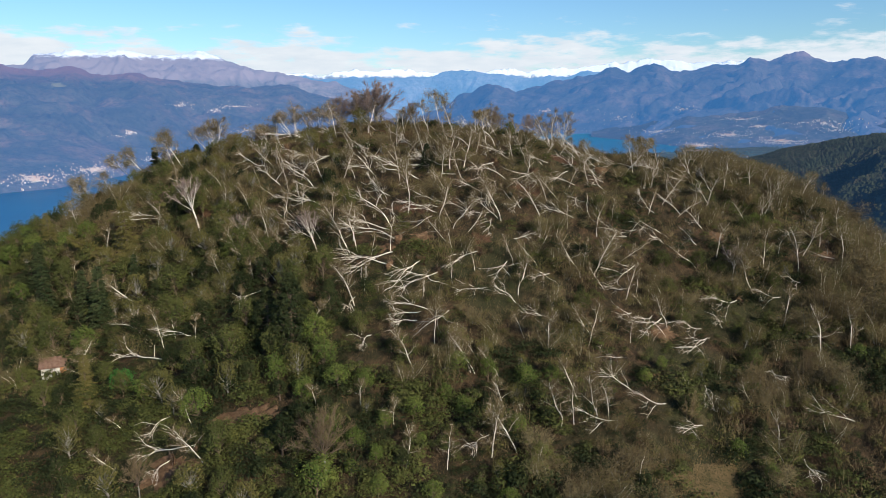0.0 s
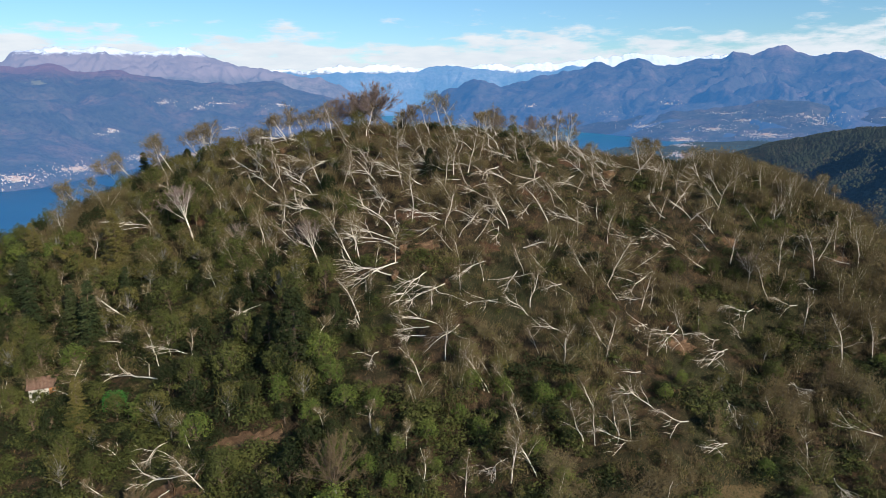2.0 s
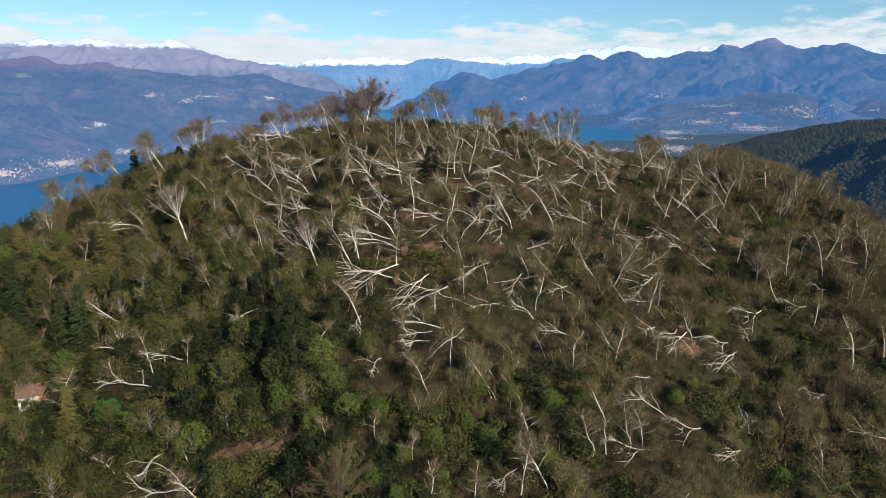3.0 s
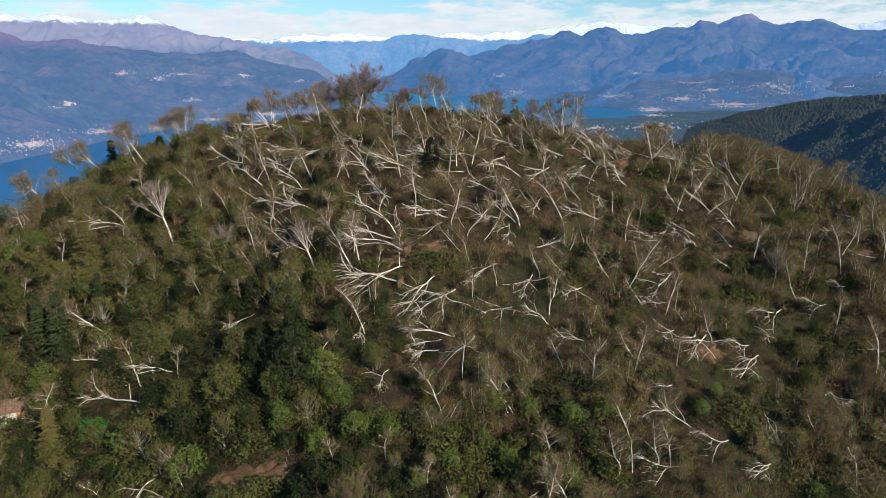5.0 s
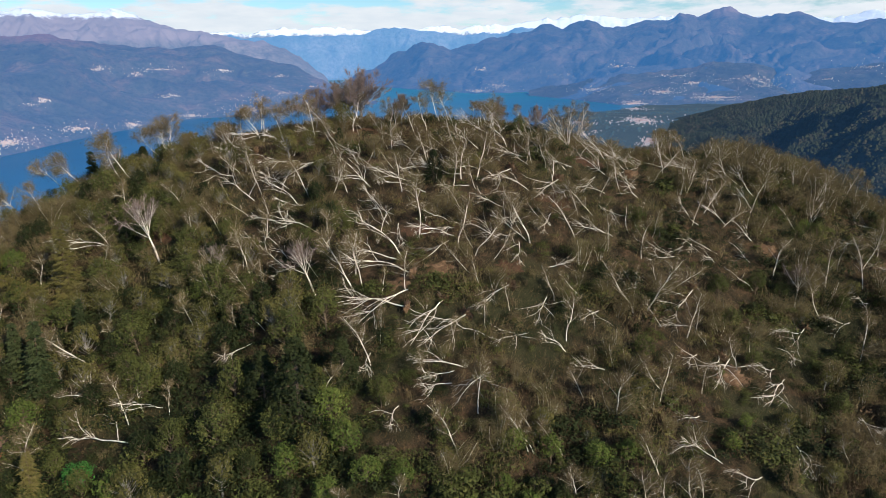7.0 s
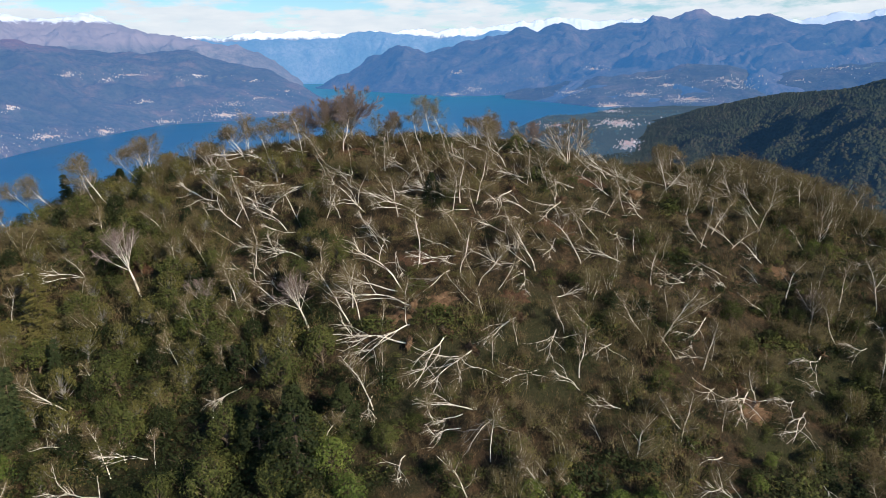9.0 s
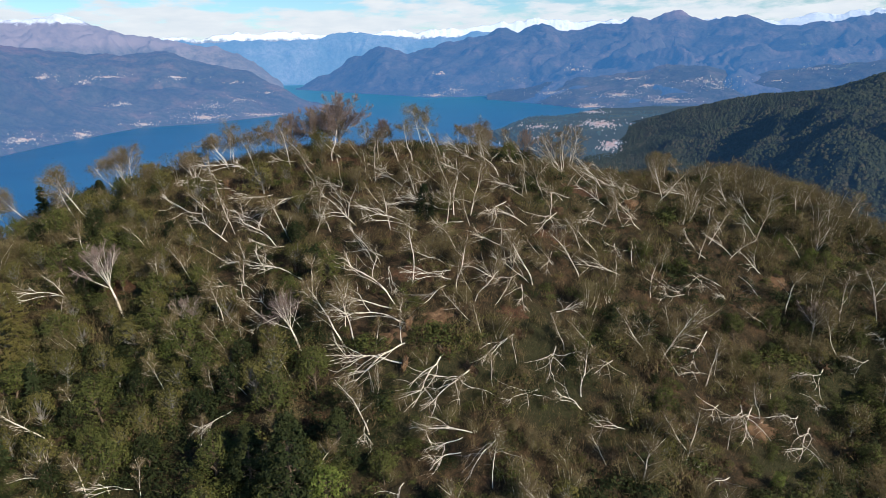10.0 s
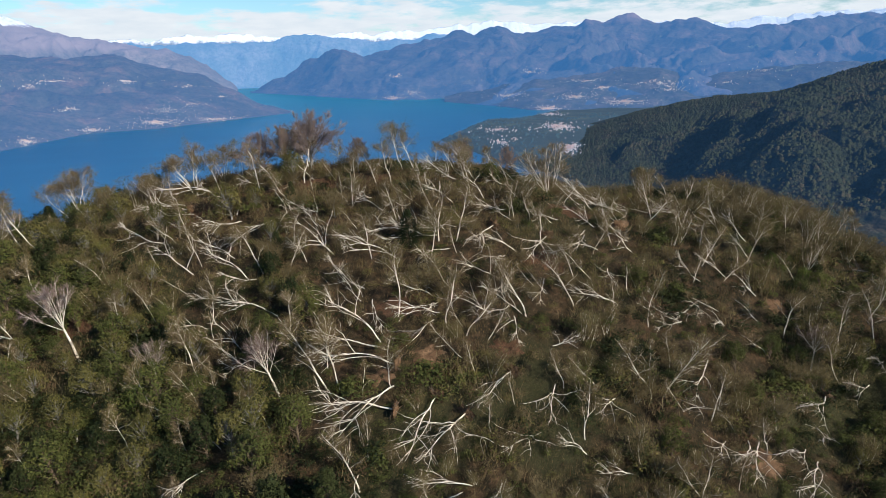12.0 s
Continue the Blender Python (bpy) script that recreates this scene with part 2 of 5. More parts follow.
def shore_right(r):
    """Bearing beyond which the ground is land, on the near side of the bay and past it."""
    return np.interp(r, [700, 1220, 1413, 1550, 1790, 2050, 2180, 2680, 3250, 3840, 4600], [22, 14, 11, 12.5, 15.3, 19.4, 20.5, 14, 6, 0, -1])


def ground_height(x, y):
    dx, dy = x - HUB[0], y - HUB[1]
    r, az = np.hypot(dx, dy), np.degrees(np.arctan2(dx, dy))
    inland = (az - shore_right(r)) * r * 0.01745
    inland = inland + (-2500 - inland) * np.clip((az - 115) / 50, 0, 1)
    inland = np.clip(inland, -2500, 2500)
    land = LAKE - 9 + 13 / (1 + np.exp(-inland / 16)) + np.clip(inland, 0, 900) * 0.018
    land = land + np.where(inland > 0, 1, 0.1) * 4 * fbm(x / 160, y / 160, 3, 5)
    for a, d, tall, wide in ((14.2, 1600, 9, 85), (17.0, 1680, 7, 90), (18.5, 1430, 8, 110), (23.0, 1480, 8, 150)):     # knolls of the headland
        land = land + tall * np.exp(-((dx - d * math.sin(radians(a))) ** 2 + (dy - d * math.cos(radians(a))) ** 2) / (2 * wide * wide)) * np.clip(inland / 60, 0, 1)
    away = np.clip((-az - 45) / 20, 0, 1) + np.clip((az - 70) / 20, 0, 1)
    land = land + np.clip(away, 0, 1) * 40 * (1 + fbm(x / 500, y / 500, 3, 8)) * np.clip((r - 300) / 500, 0, 1)
    h = hill(x, y) + 0.5 * fbm(x / 9, y / 9, 3, 2) + 1.2 * fbm(x / 34, y / 34, 2, 3)
    k = 14.0                                     # soft meeting of flank and valley
    return np.logaddexp(h / k, land / k) * k


def gz(x, y):
    return float(ground_height(np.array([float(x)]), np.array([float(y)]))[0])


# ---- mesh helpers ----
class Pile:
    """Vertices and four-cornered faces of one part."""

    def __init__(self):
        self.v, self.f, self.t, self.n = [], [], [], 0

    def add(self, v, f):
        self.v.append(np.asarray(v, float))
        f = np.asarray(f, int)
        (self.t if f.shape[1] == 3 else self.f).append(f + self.n)
        self.n += len(v)
        return self

    def tube(self, path, radii, sides=5):
        path = np.asarray(path, float)
        d = np.gradient(path, axis=0)
        d /= np.linalg.norm(d, axis=1)[:, None] + 1e-9
        ref = np.where(np.abs(d[:, 2:3]) > 0.9, [[1.0, 0, 0]], [[0, 0, 1.0]])
        a = np.cross(d, ref)
        a /= np.linalg.norm(a, axis=1)[:, None] + 1e-9
        b = np.cross(d, a)
        ang = np.arange(sides) * 2 * np.pi / sides
        ring = np.cos(ang)[None, :, None] * a[:, None] + np.sin(ang)[None, :, None] * b[:, None]
        v = (path[:, None] + ring * np.asarray(radii)[:, None, None]).reshape(-1, 3)
        i, j = np.meshgrid(np.arange(len(path) - 1), np.arange(sides), indexing="ij")
        k = (j + 1) % sides
        f = np.stack([i * sides + j, i * sides + k, (i + 1) * sides + k, (i + 1) * sides + j], -1).reshape(-1, 4)
        return self.add(v, f)

    def leaves(self, at, size, rng, long=1.5, lie=0.0, out=None):
        """Small leaf blades, turned at random; lie: how far they tend to lie flat; out: the way out of the crown, to which they turn."""
        n = len(at)
        nrm = rng.normal(size=(n, 3))
        nrm[:, 2] += lie * 3
        if out is not None:
            nrm = nrm * 0.55 + out * 1.1
        nrm /= np.linalg.norm(nrm, axis=1)[:, None]
        a = np.cross(nrm, rng.normal(size=(n, 3)))
        a /= np.linalg.norm(a, axis=1)[:, None]
        b = np.cross(nrm, a)
        s = (size * rng.uniform(0.6, 1.4, n))[:, None] / 2
        v = np.stack([at - a * s * long, at + a * s * long + b * s * 0.4, at + b * s * 1.5], 1).reshape(-1, 3)
        return self.add(v, np.arange(3 * n).reshape(-1, 3))

    def ribbons(self, at, way, wide, rng):
        """Thin twigs: narrow blades from at along way."""
        n = len(at)
        side = np.cross(way, rng.normal(size=(n, 3)))
        side /= np.linalg.norm(side, axis=1)[:, None] + 1e-9
        side = side * np.broadcast_to(wide, (n,))[:, None] / 2
        tip = at + way
        v = np.stack([at - side * 1.3, at + side * 1.3, tip], 1).reshape(-1, 3)
        return self.add(v, np.arange(3 * n).reshape(-1, 3))

    def box(self, lo, hi):
        (x0, y0, z0), (x1, y1, z1) = lo, hi
        v = [(x0, y0, z0), (x1, y0, z0), (x1, y1, z0), (x0, y1, z0), (x0, y0, z1), (x1, y0, z1), (x1, y1, z1), (x0, y1, z1)]
        return self.add(v, [(0, 3, 2, 1), (4, 5, 6, 7), (0, 1, 5, 4), (1, 2, 6, 5), (2, 3, 7, 6), (3, 0, 4, 7)])

    def mesh(self, name, material, smooth=False):
        v = np.concatenate(self.v)
        q = np.concatenate(self.f) if self.f else np.zeros((0, 4), int)
        t = np.concatenate(self.t) if self.t else np.zeros((0, 3), int)
        corners = np.concatenate([q.ravel(), t.ravel()]).astype(np.int32)
        starts = np.concatenate([np.arange(len(q)) * 4, q.size + np.arange(len(t)) * 3]).astype(np.int32)
        me = bpy.data.meshes.new(name)
        me.vertices.add(len(v))
        me.vertices.foreach_set("co", v.ravel())
        me.loops.add(len(corners))
        me.loops.foreach_set("vertex_index", corners)
        me.polygons.add(len(starts))
        me.polygons.foreach_set("loop_start", starts)
        me.polygons.foreach_set("use_smooth", np.full(len(starts), smooth))
        me.update(calc_edges=True)
        me.materials.append(material)
        return me


def part(name, pile, material, parent, label="", smooth=False):
    ob = new(name, pile.mesh(name, material, smooth))
    ob.parent = parent
    return tagged(ob, label) if label else ob


def thing(name, label, category, group="", kind=""):
    return tagged(new(name), label, category, group, kind)


def sheet(name, x, y, z, material, smooth=True):
    """A grid of points as one mesh."""
    n, m = x.shape
    i, j = np.meshgrid(np.arange(n - 1), np.arange(m - 1), indexing="ij")
    f = np.stack([i * m + j, (i + 1) * m + j, (i + 1) * m + j + 1, i * m + j + 1], -1).reshape(-1, 4)
    return new(name, Pile().add(np.stack([x, y, z], -1).reshape(-1, 3), f).mesh(name, material, smooth))


# ---- ground, lake, mountains ----
bearings = np.concatenate([np.arange(-180, -46, 3.0), np.arange(-45, 56, 0.4), np.arange(57, 181, 3.0)])
reach = np.concatenate([[0.0, 4.0, 8.0], 12 * (4900 / 12) ** (np.linspace(0, 1, 280))])
R_, A_ = np.meshgrid(reach, np.radians(bearings))
gx, gy = HUB[0] + R_ * np.sin(A_), HUB[1] + R_ * np.cos(A_)
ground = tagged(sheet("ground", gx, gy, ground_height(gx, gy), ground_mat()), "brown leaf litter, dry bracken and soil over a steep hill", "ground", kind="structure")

ring = np.radians(np.arange(-180, 181, 4.0))
wr, wa = np.meshgrid(np.array([150.0, 600, 1200, 2200, 3400, 4890]), ring)
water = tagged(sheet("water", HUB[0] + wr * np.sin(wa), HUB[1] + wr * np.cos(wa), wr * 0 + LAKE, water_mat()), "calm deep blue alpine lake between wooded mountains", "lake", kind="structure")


def spread(az, pairs):
    return np.interp(az, [p[0] for p in pairs], [p[1] for p in pairs])


class Range:
    """A mountain range as a relief: from its foot up to its crest, which has the given heights (degrees above level) by bearing, and down behind."""

    def __init__(self, az0, az1, step, skyline, foot, top, base, rise=1.0, spurs=0.2, size=260.0, seed=0, jag=0.12):
        self.a = (skyline, foot, top, base, rise, spurs, size, seed, jag)
        self.az = np.arange(az0, az1, step)

    def height(self, az, r):
        skyline, foot, top, base, rise, spurs, size, seed, jag = self.a
        rf, rt = spread(az, foot), spread(az, top)
        t = np.clip((r - rf) / np.maximum(rt - rf, 1), 0, 1.6)
        el = spread(az, skyline) + jag * np.clip(t, 0, 1) ** 5 * fbm(az * 0.9, r / 420.0 + seed, 5, seed, 0.55)
        zc = EYELINE + np.tan(np.radians(el)) * rt
        x, y = r * np.sin(np.radians(az)), r * np.cos(np.radians(az))
        up = np.where(t <= 1, np.clip(t, 0, 1) ** rise, 1 - (t - 1) * 0.9)
        wx, wy = x + 0.5 * size * fbm(x / size, y / size, 3, seed + 7), y + 0.5 * size * fbm(x / size, y / size, 3, seed + 8)
        gully = 1.5 * (crest(wx / size, wy / size, 6, seed + 2) - 0.62) + 0.3 * fbm(x / size * 0.6, y / size * 0.6, 4, seed + 3)
        env = 4 * np.clip(t, 0, 1) * np.clip(1 - t, 0, 1) + 0.05
        high = np.maximum(zc - base, 5)
        return base + high * up + high * spurs * gully * np.clip(env, 0, 1) - np.where(t <= 0, 4, 0)

    def build(self, name, material, label, rows=90):
        _, foot, top, base = self.a[:4]
        s = np.concatenate([np.linspace(0, 1, rows), np.linspace(1.03, 1.25, 6)])
        A, S = np.meshgrid(self.az, s, indexing="ij")
        rf, rt = spread(A, foot), spread(A, top)
        r = rf + (rt - rf) * S
        x, y = HUB[0] + r * np.sin(np.radians(A)), HUB[1] + r * np.cos(np.radians(A))
        return tagged(sheet(name, x, y, self.height(A, r), material), label, "mountain", kind="structure")


west = Range(-64, -0.2, 0.14, [(-64, 2.5), (-32, 1.95), (-30, 1.8), (-27.7, 1.95), (-26.5, 1.3), (-24, 1.6), (-20, 0.85), (-15, 0.68), (-12.4, 0.84), (-10.9, 0.1), (-8.6, -0.3), (-6.7, -0.7), (-4.7, -1.7), (-2.3, -3.0), (-0.2, -3.74)],
             [(-64, 1000), (-33, 1235), (-29.7, 1255), (-26, 1375), (-20, 1640), (-16.8, 1790), (-14.9, 1900), (-9.9, 1930), (-2.4, 2200), (-0.2, 2290)],
             [(-64, 2700), (-20, 2800), (-10, 2700), (-4, 2420), (-0.2, 2330)], LAKE, 0.85, 0.36, 330, 11, 0.15)
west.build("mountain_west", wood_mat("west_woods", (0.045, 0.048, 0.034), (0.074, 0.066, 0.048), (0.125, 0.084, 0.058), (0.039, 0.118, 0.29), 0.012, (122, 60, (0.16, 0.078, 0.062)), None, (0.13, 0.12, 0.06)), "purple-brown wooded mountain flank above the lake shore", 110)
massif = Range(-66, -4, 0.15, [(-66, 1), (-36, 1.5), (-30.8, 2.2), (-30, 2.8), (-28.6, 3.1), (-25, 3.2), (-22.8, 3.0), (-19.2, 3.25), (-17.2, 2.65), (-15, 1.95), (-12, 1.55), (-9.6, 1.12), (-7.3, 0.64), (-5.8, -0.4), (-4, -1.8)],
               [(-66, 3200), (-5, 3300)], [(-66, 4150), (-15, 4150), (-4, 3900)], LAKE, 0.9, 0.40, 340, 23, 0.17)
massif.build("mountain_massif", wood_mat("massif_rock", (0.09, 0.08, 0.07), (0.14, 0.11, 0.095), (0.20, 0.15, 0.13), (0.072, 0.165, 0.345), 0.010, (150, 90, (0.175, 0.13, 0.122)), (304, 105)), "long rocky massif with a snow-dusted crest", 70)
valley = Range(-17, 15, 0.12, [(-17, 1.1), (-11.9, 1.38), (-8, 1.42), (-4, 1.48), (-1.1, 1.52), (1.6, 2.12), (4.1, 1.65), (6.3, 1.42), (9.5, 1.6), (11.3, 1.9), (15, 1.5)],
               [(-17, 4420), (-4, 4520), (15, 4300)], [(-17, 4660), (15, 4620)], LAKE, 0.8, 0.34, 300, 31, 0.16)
valley.build("mountain_valley", wood_mat("valley_woods", (0.06, 0.07, 0.06), (0.09, 0.09, 0.08), (0.12, 0.11, 0.10), (0.075, 0.25, 0.54), 0.008), "mountain closing the head of the valley, blue with painted haze", 60)
alps = Range(-16, 46, 0.08, [(-16, 1.4), (-11.9, 1.75), (-8.4, 1.85), (-4.4, 2.1), (-1, 1.9), (3, 1.95), (8.1, 2.1), (12, 2.2), (15.3, 2.55), (17.5, 2.65), (19.3, 2.25), (21.9, 2.55), (26, 2.3), (34, 2.25), (39, 2.65), (46, 2.6)],
             [(-16, 4740), (46, 4740)], [(-16, 4870), (46, 4870)], LAKE, 0.8, 0.12, 260, 41, 0.22)
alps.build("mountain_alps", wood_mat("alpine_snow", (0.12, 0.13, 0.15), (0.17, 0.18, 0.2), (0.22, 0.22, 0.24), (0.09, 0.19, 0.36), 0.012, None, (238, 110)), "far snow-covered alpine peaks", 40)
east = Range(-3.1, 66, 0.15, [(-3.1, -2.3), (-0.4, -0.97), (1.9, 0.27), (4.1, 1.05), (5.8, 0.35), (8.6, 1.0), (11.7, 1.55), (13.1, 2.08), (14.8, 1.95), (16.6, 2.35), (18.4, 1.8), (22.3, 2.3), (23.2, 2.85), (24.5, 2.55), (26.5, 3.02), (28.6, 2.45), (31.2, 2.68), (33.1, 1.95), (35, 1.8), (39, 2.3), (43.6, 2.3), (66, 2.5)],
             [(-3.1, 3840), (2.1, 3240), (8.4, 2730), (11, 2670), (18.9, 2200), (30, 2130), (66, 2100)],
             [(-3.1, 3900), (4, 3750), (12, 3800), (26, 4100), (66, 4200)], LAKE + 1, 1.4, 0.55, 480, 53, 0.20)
east.build("mountain_east", wood_mat("east_woods", (0.045, 0.042, 0.034), (0.065, 0.053, 0.041), (0.10, 0.07, 0.054), (0.034, 0.132, 0.33), 0.010, (255, 70, (0.15, 0.098, 0.08)), None, (0.12, 0.12, 0.06)), "wooded mountains behind the lakeside towns, tinted blue by painted haze", 130)
foothills = Range(12, 66, 0.2, [(12, -2.8), (16, -2.2), (19.3, -1.6), (22.7, -1.3), (26.4, -0.8), (28.7, -0.82), (30.3, -1.48), (31.5, -1.88), (32.9, -1.41), (35, -1.03), (38.6, -0.68), (50, -0.4), (66, 0)],
                  [(12, 2640), (18.9, 2180), (30, 2110), (66, 2080)], [(12, 2800), (20, 2560), (66, 2500)], LAKE + 1, 1.0, 0.3, 210, 57, 0.12)
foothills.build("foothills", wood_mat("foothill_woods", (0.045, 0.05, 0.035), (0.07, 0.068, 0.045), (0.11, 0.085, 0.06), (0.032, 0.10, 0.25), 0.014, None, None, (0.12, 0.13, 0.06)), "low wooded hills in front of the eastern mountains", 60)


class Slope(Range):
    """A wooded slope with ribs: each runs down from one bearing and share of the slope to another, steep on the lake side."""

    ribs = [(36.6, 0.9, 31.6, 0.33, 25), (46.5, 0.80, 34.8, 0.25, 25), (41.8, 0.9, 38.0, 0.62, 16), (30.0, 0.8, 26.5, 0.4, 7), (39.5, 0.8, 35.6, 0.5, 11)]

    def height(self, az, r):
        rf, rt = spread(az, self.a[1]), spread(az, self.a[2])
        t = (r - rf) / (rt - rf)
        z = super().height(az, r)
        for a1, t1, a0, t0, h in self.ribs:
            line = a0 + (a1 - a0) * (t - t0) / (t1 - t0) + 0.7 * fbm(t * 5 + a0, t * 0, 2, 77)
            d = (az - line) * r * 0.01745
            ends = np.clip((t - t0 + 0.16) / 0.16, 0, 1) * np.clip((min(t1, 0.96) - t) / 0.14, 0, 1)
            z = z + h * ends * np.where(d < 0, np.exp(-(d / (h * 0.75)) ** 2), np.exp(-(d / (h * 3.2)) ** 2))
        return z


flank = Slope(17, 78, 0.12, [(17, -7.6), (22, -5.75), (26.5, -4.1), (30.7, -3.1), (33.5, -2.75), (35.8, -2.5), (37.3, -2.2), (39, -1.6), (41, -0.85), (42.8, -0.2), (46, 0.7), (50, 1.7), (78, 4)],
              [(17, 1100), (24, 840), (30, 620), (45, 500), (78, 420)], [(17, 1450), (30, 1350), (38, 1200), (78, 1000)], LAKE + 4, 0.95, 0.26, 120, 61, 0.07)
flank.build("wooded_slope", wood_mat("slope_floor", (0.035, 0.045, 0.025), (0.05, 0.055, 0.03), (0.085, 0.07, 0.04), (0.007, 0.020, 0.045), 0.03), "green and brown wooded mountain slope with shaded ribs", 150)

# ---- trees: each kind is built a few times, then copied ----


def unit(v):
    v = np.asarray(v, float)
    return v / (np.linalg.norm(v) + 1e-9)


def wander(rng, start, way, length, n, up=0.0, wob=0.12):
    """A bending path."""
    p, d, out = np.array(start, float), unit(way), [np.array(start, float)]
    for _ in range(n):
        d = unit(d + rng.normal(0, wob, 3) + np.array([0, 0, up]))
        p = p + d * length / n
        out.append(p.copy())
    return np.array(out)


def along(path, t):
    x = np.clip(t, 0, 1) * (len(path) - 1)
    i = np.minimum(x.astype(int), len(path) - 2)
    f = (x - i)[:, None]
    return path[i] * (1 - f) + path[i + 1] * f


def birch_parts(seed, stems=1, leafy=0.5, tall=10.0, snag=False, low=0.26):
    """Stems, limbs, twigs and leaves of a standing birch."""
    rng = np.random.default_rng(seed)
    stem, limb, twig, leaf = Pile(), Pile(), Pile(), Pile()
    for s in range(stems):
        a = rng.uniform(0, 6.28) if stems == 1 else s * 6.28 / stems + rng.uniform(-0.5, 0.5)
        out = rng.uniform(0.0, 0.12) if stems == 1 else rng.uniform(0.2, 0.5)
        h = tall * rng.uniform(0.85, 1.05)
        path = wander(rng, (0.12 * math.cos(a) * (stems > 1), 0.12 * math.sin(a) * (stems > 1), -0.4), (out * math.cos(a), out * math.sin(a), 1), h, 11, 0.03, 0.125)
        r0 = 0.092 if stems == 1 else 0.07
        stem.tube(path, r0 * (1 - np.linspace(0, 1, 12)) ** 0.75 + 0.014, 5)
        if snag:
            continue
        for i in range(13 if stems == 1 else 7):
            t = rng.uniform(low, 0.95)
            p = along(path, np.array([t]))[0]
            az, L = rng.uniform(0, 6.28), tall * (0.40 - 0.26 * t) * rng.uniform(0.8, 1.3) * (1.35 if low > 0.4 else 1.0)
            lp = wander(rng, p, (math.cos(az), math.sin(az), rng.uniform(0.5, 1.5)), L, 5, 0.0, 0.16)
            limb.tube(lp, 0.034 * (1 - 0.75 * np.linspace(0, 1, 6)) * (1.15 - 0.5 * t), 3)
            for _ in range(3):
                q = along(lp, rng.uniform(0.3, 0.8, 1))[0]
                sp = wander(rng, q, rng.normal(0, 0.5, 3) + [math.cos(az), math.sin(az), 0.9], L * 0.45, 3, 0.0, 0.2)
                limb.tube(sp, 0.014 * (1 - 0.6 * np.linspace(0, 1, 4)), 3)
                n = 27
                at = along(sp, rng.uniform(0.1, 1, n)) + rng.normal(0, 0.12, (n, 3))
                twig.ribbons(at, rng.normal(0, 0.42, (n, 3)) + [0, 0, -0.1], 0.024, rng)
                m = int(18 * leafy)
                if m:
                    leaf.leaves(along(sp, rng.uniform(0.0, 1, m)) + rng.normal(0, 0.5, (m, 3)), 0.13, rng)
            n = 30
            twig.ribbons(along(lp, rng.uniform(0.2, 1, n)), rng.normal(0, 0.42, (n, 3)) + [0, 0, 0.15], 0.024, rng)
    return stem, limb, twig, leaf


def fallen_parts(seed, long=10.0):
    """A birch on its side: a winding stem along +x, its limbs, each a part of its own, in a broom towards the tip."""
    rng = np.random.default_rng(seed)
    stem, twig, limbs = Pile(), Pile(), []
    path = wander(rng, (0, 0, 0), (1, rng.uniform(-0.2, 0.2), 0.03), long * 0.86, 14, 0.0, 0.095)
    stem.tube(path, 0.078 * (1 - np.linspace(0, 1, 15)) ** 0.85 + 0.012, 6)
    stem.add(path[0] + [[0, -0.06, -0.06], [0, 0.06, -0.06], [0, 0.06, 0.06], [0, -0.06, 0.06]], [[0, 1, 2, 3]])
    for i in range(rng.integers(6, 9)):
        limb = Pile()
        t = rng.uniform(0.15, 0.9)
        p = along(path, np.array([t]))[0]
        side, L = rng.choice([-1, 1]), long * (0.64 - 0.42 * t) * rng.uniform(0.75, 1.3)
        lp = wander(rng, p, (1.0, side * rng.uniform(0.15, 0.9), rng.uniform(0.0, 0.6)), L, 10, -0.035, 0.16)
        limb.tube(lp, 0.043 * (1.15 - 0.5 * t) * (1 - 0.88 * np.linspace(0, 1, 11)) + 0.006, 5)
        for _ in range(3):
            q = along(lp, rng.uniform(0.2, 0.75, 1))[0]
            sp = wander(rng, q, (1.0, rng.uniform(-1.0, 1.0), rng.uniform(-0.2, 0.5)), L * rng.uniform(0.25, 0.55), 6, -0.045, 0.2)
            limb.tube(sp, 0.02 * (1 - 0.8 * np.linspace(0, 1, 7)) + 0.003, 3)
            n = 22
            twig.ribbons(along(sp, rng.uniform(0.4, 1, n)), rng.normal(0, 0.36, (n, 3)) + [0.45, 0, -0.1], 0.015, rng)
        limbs.append(limb)
    return stem, limbs, twig


def blob_leaves(rng, pile, centre, radii, n, size, lie=0.2, hollow=0.55):
    d = rng.normal(size=(n, 3))
    d /= np.linalg.norm(d, axis=1)[:, None]
    d[:, 2] = np.abs(d[:, 2]) * 1.0 - 0.25 * (rng.uniform(size=n) < 0.3)
    r = hollow + (1 - hollow) * rng.uniform(size=(n, 1)) ** 0.6
    pile.leaves(np.asarray(centre) + d * r * np.asarray(radii), size, rng, 1.4, lie, d)


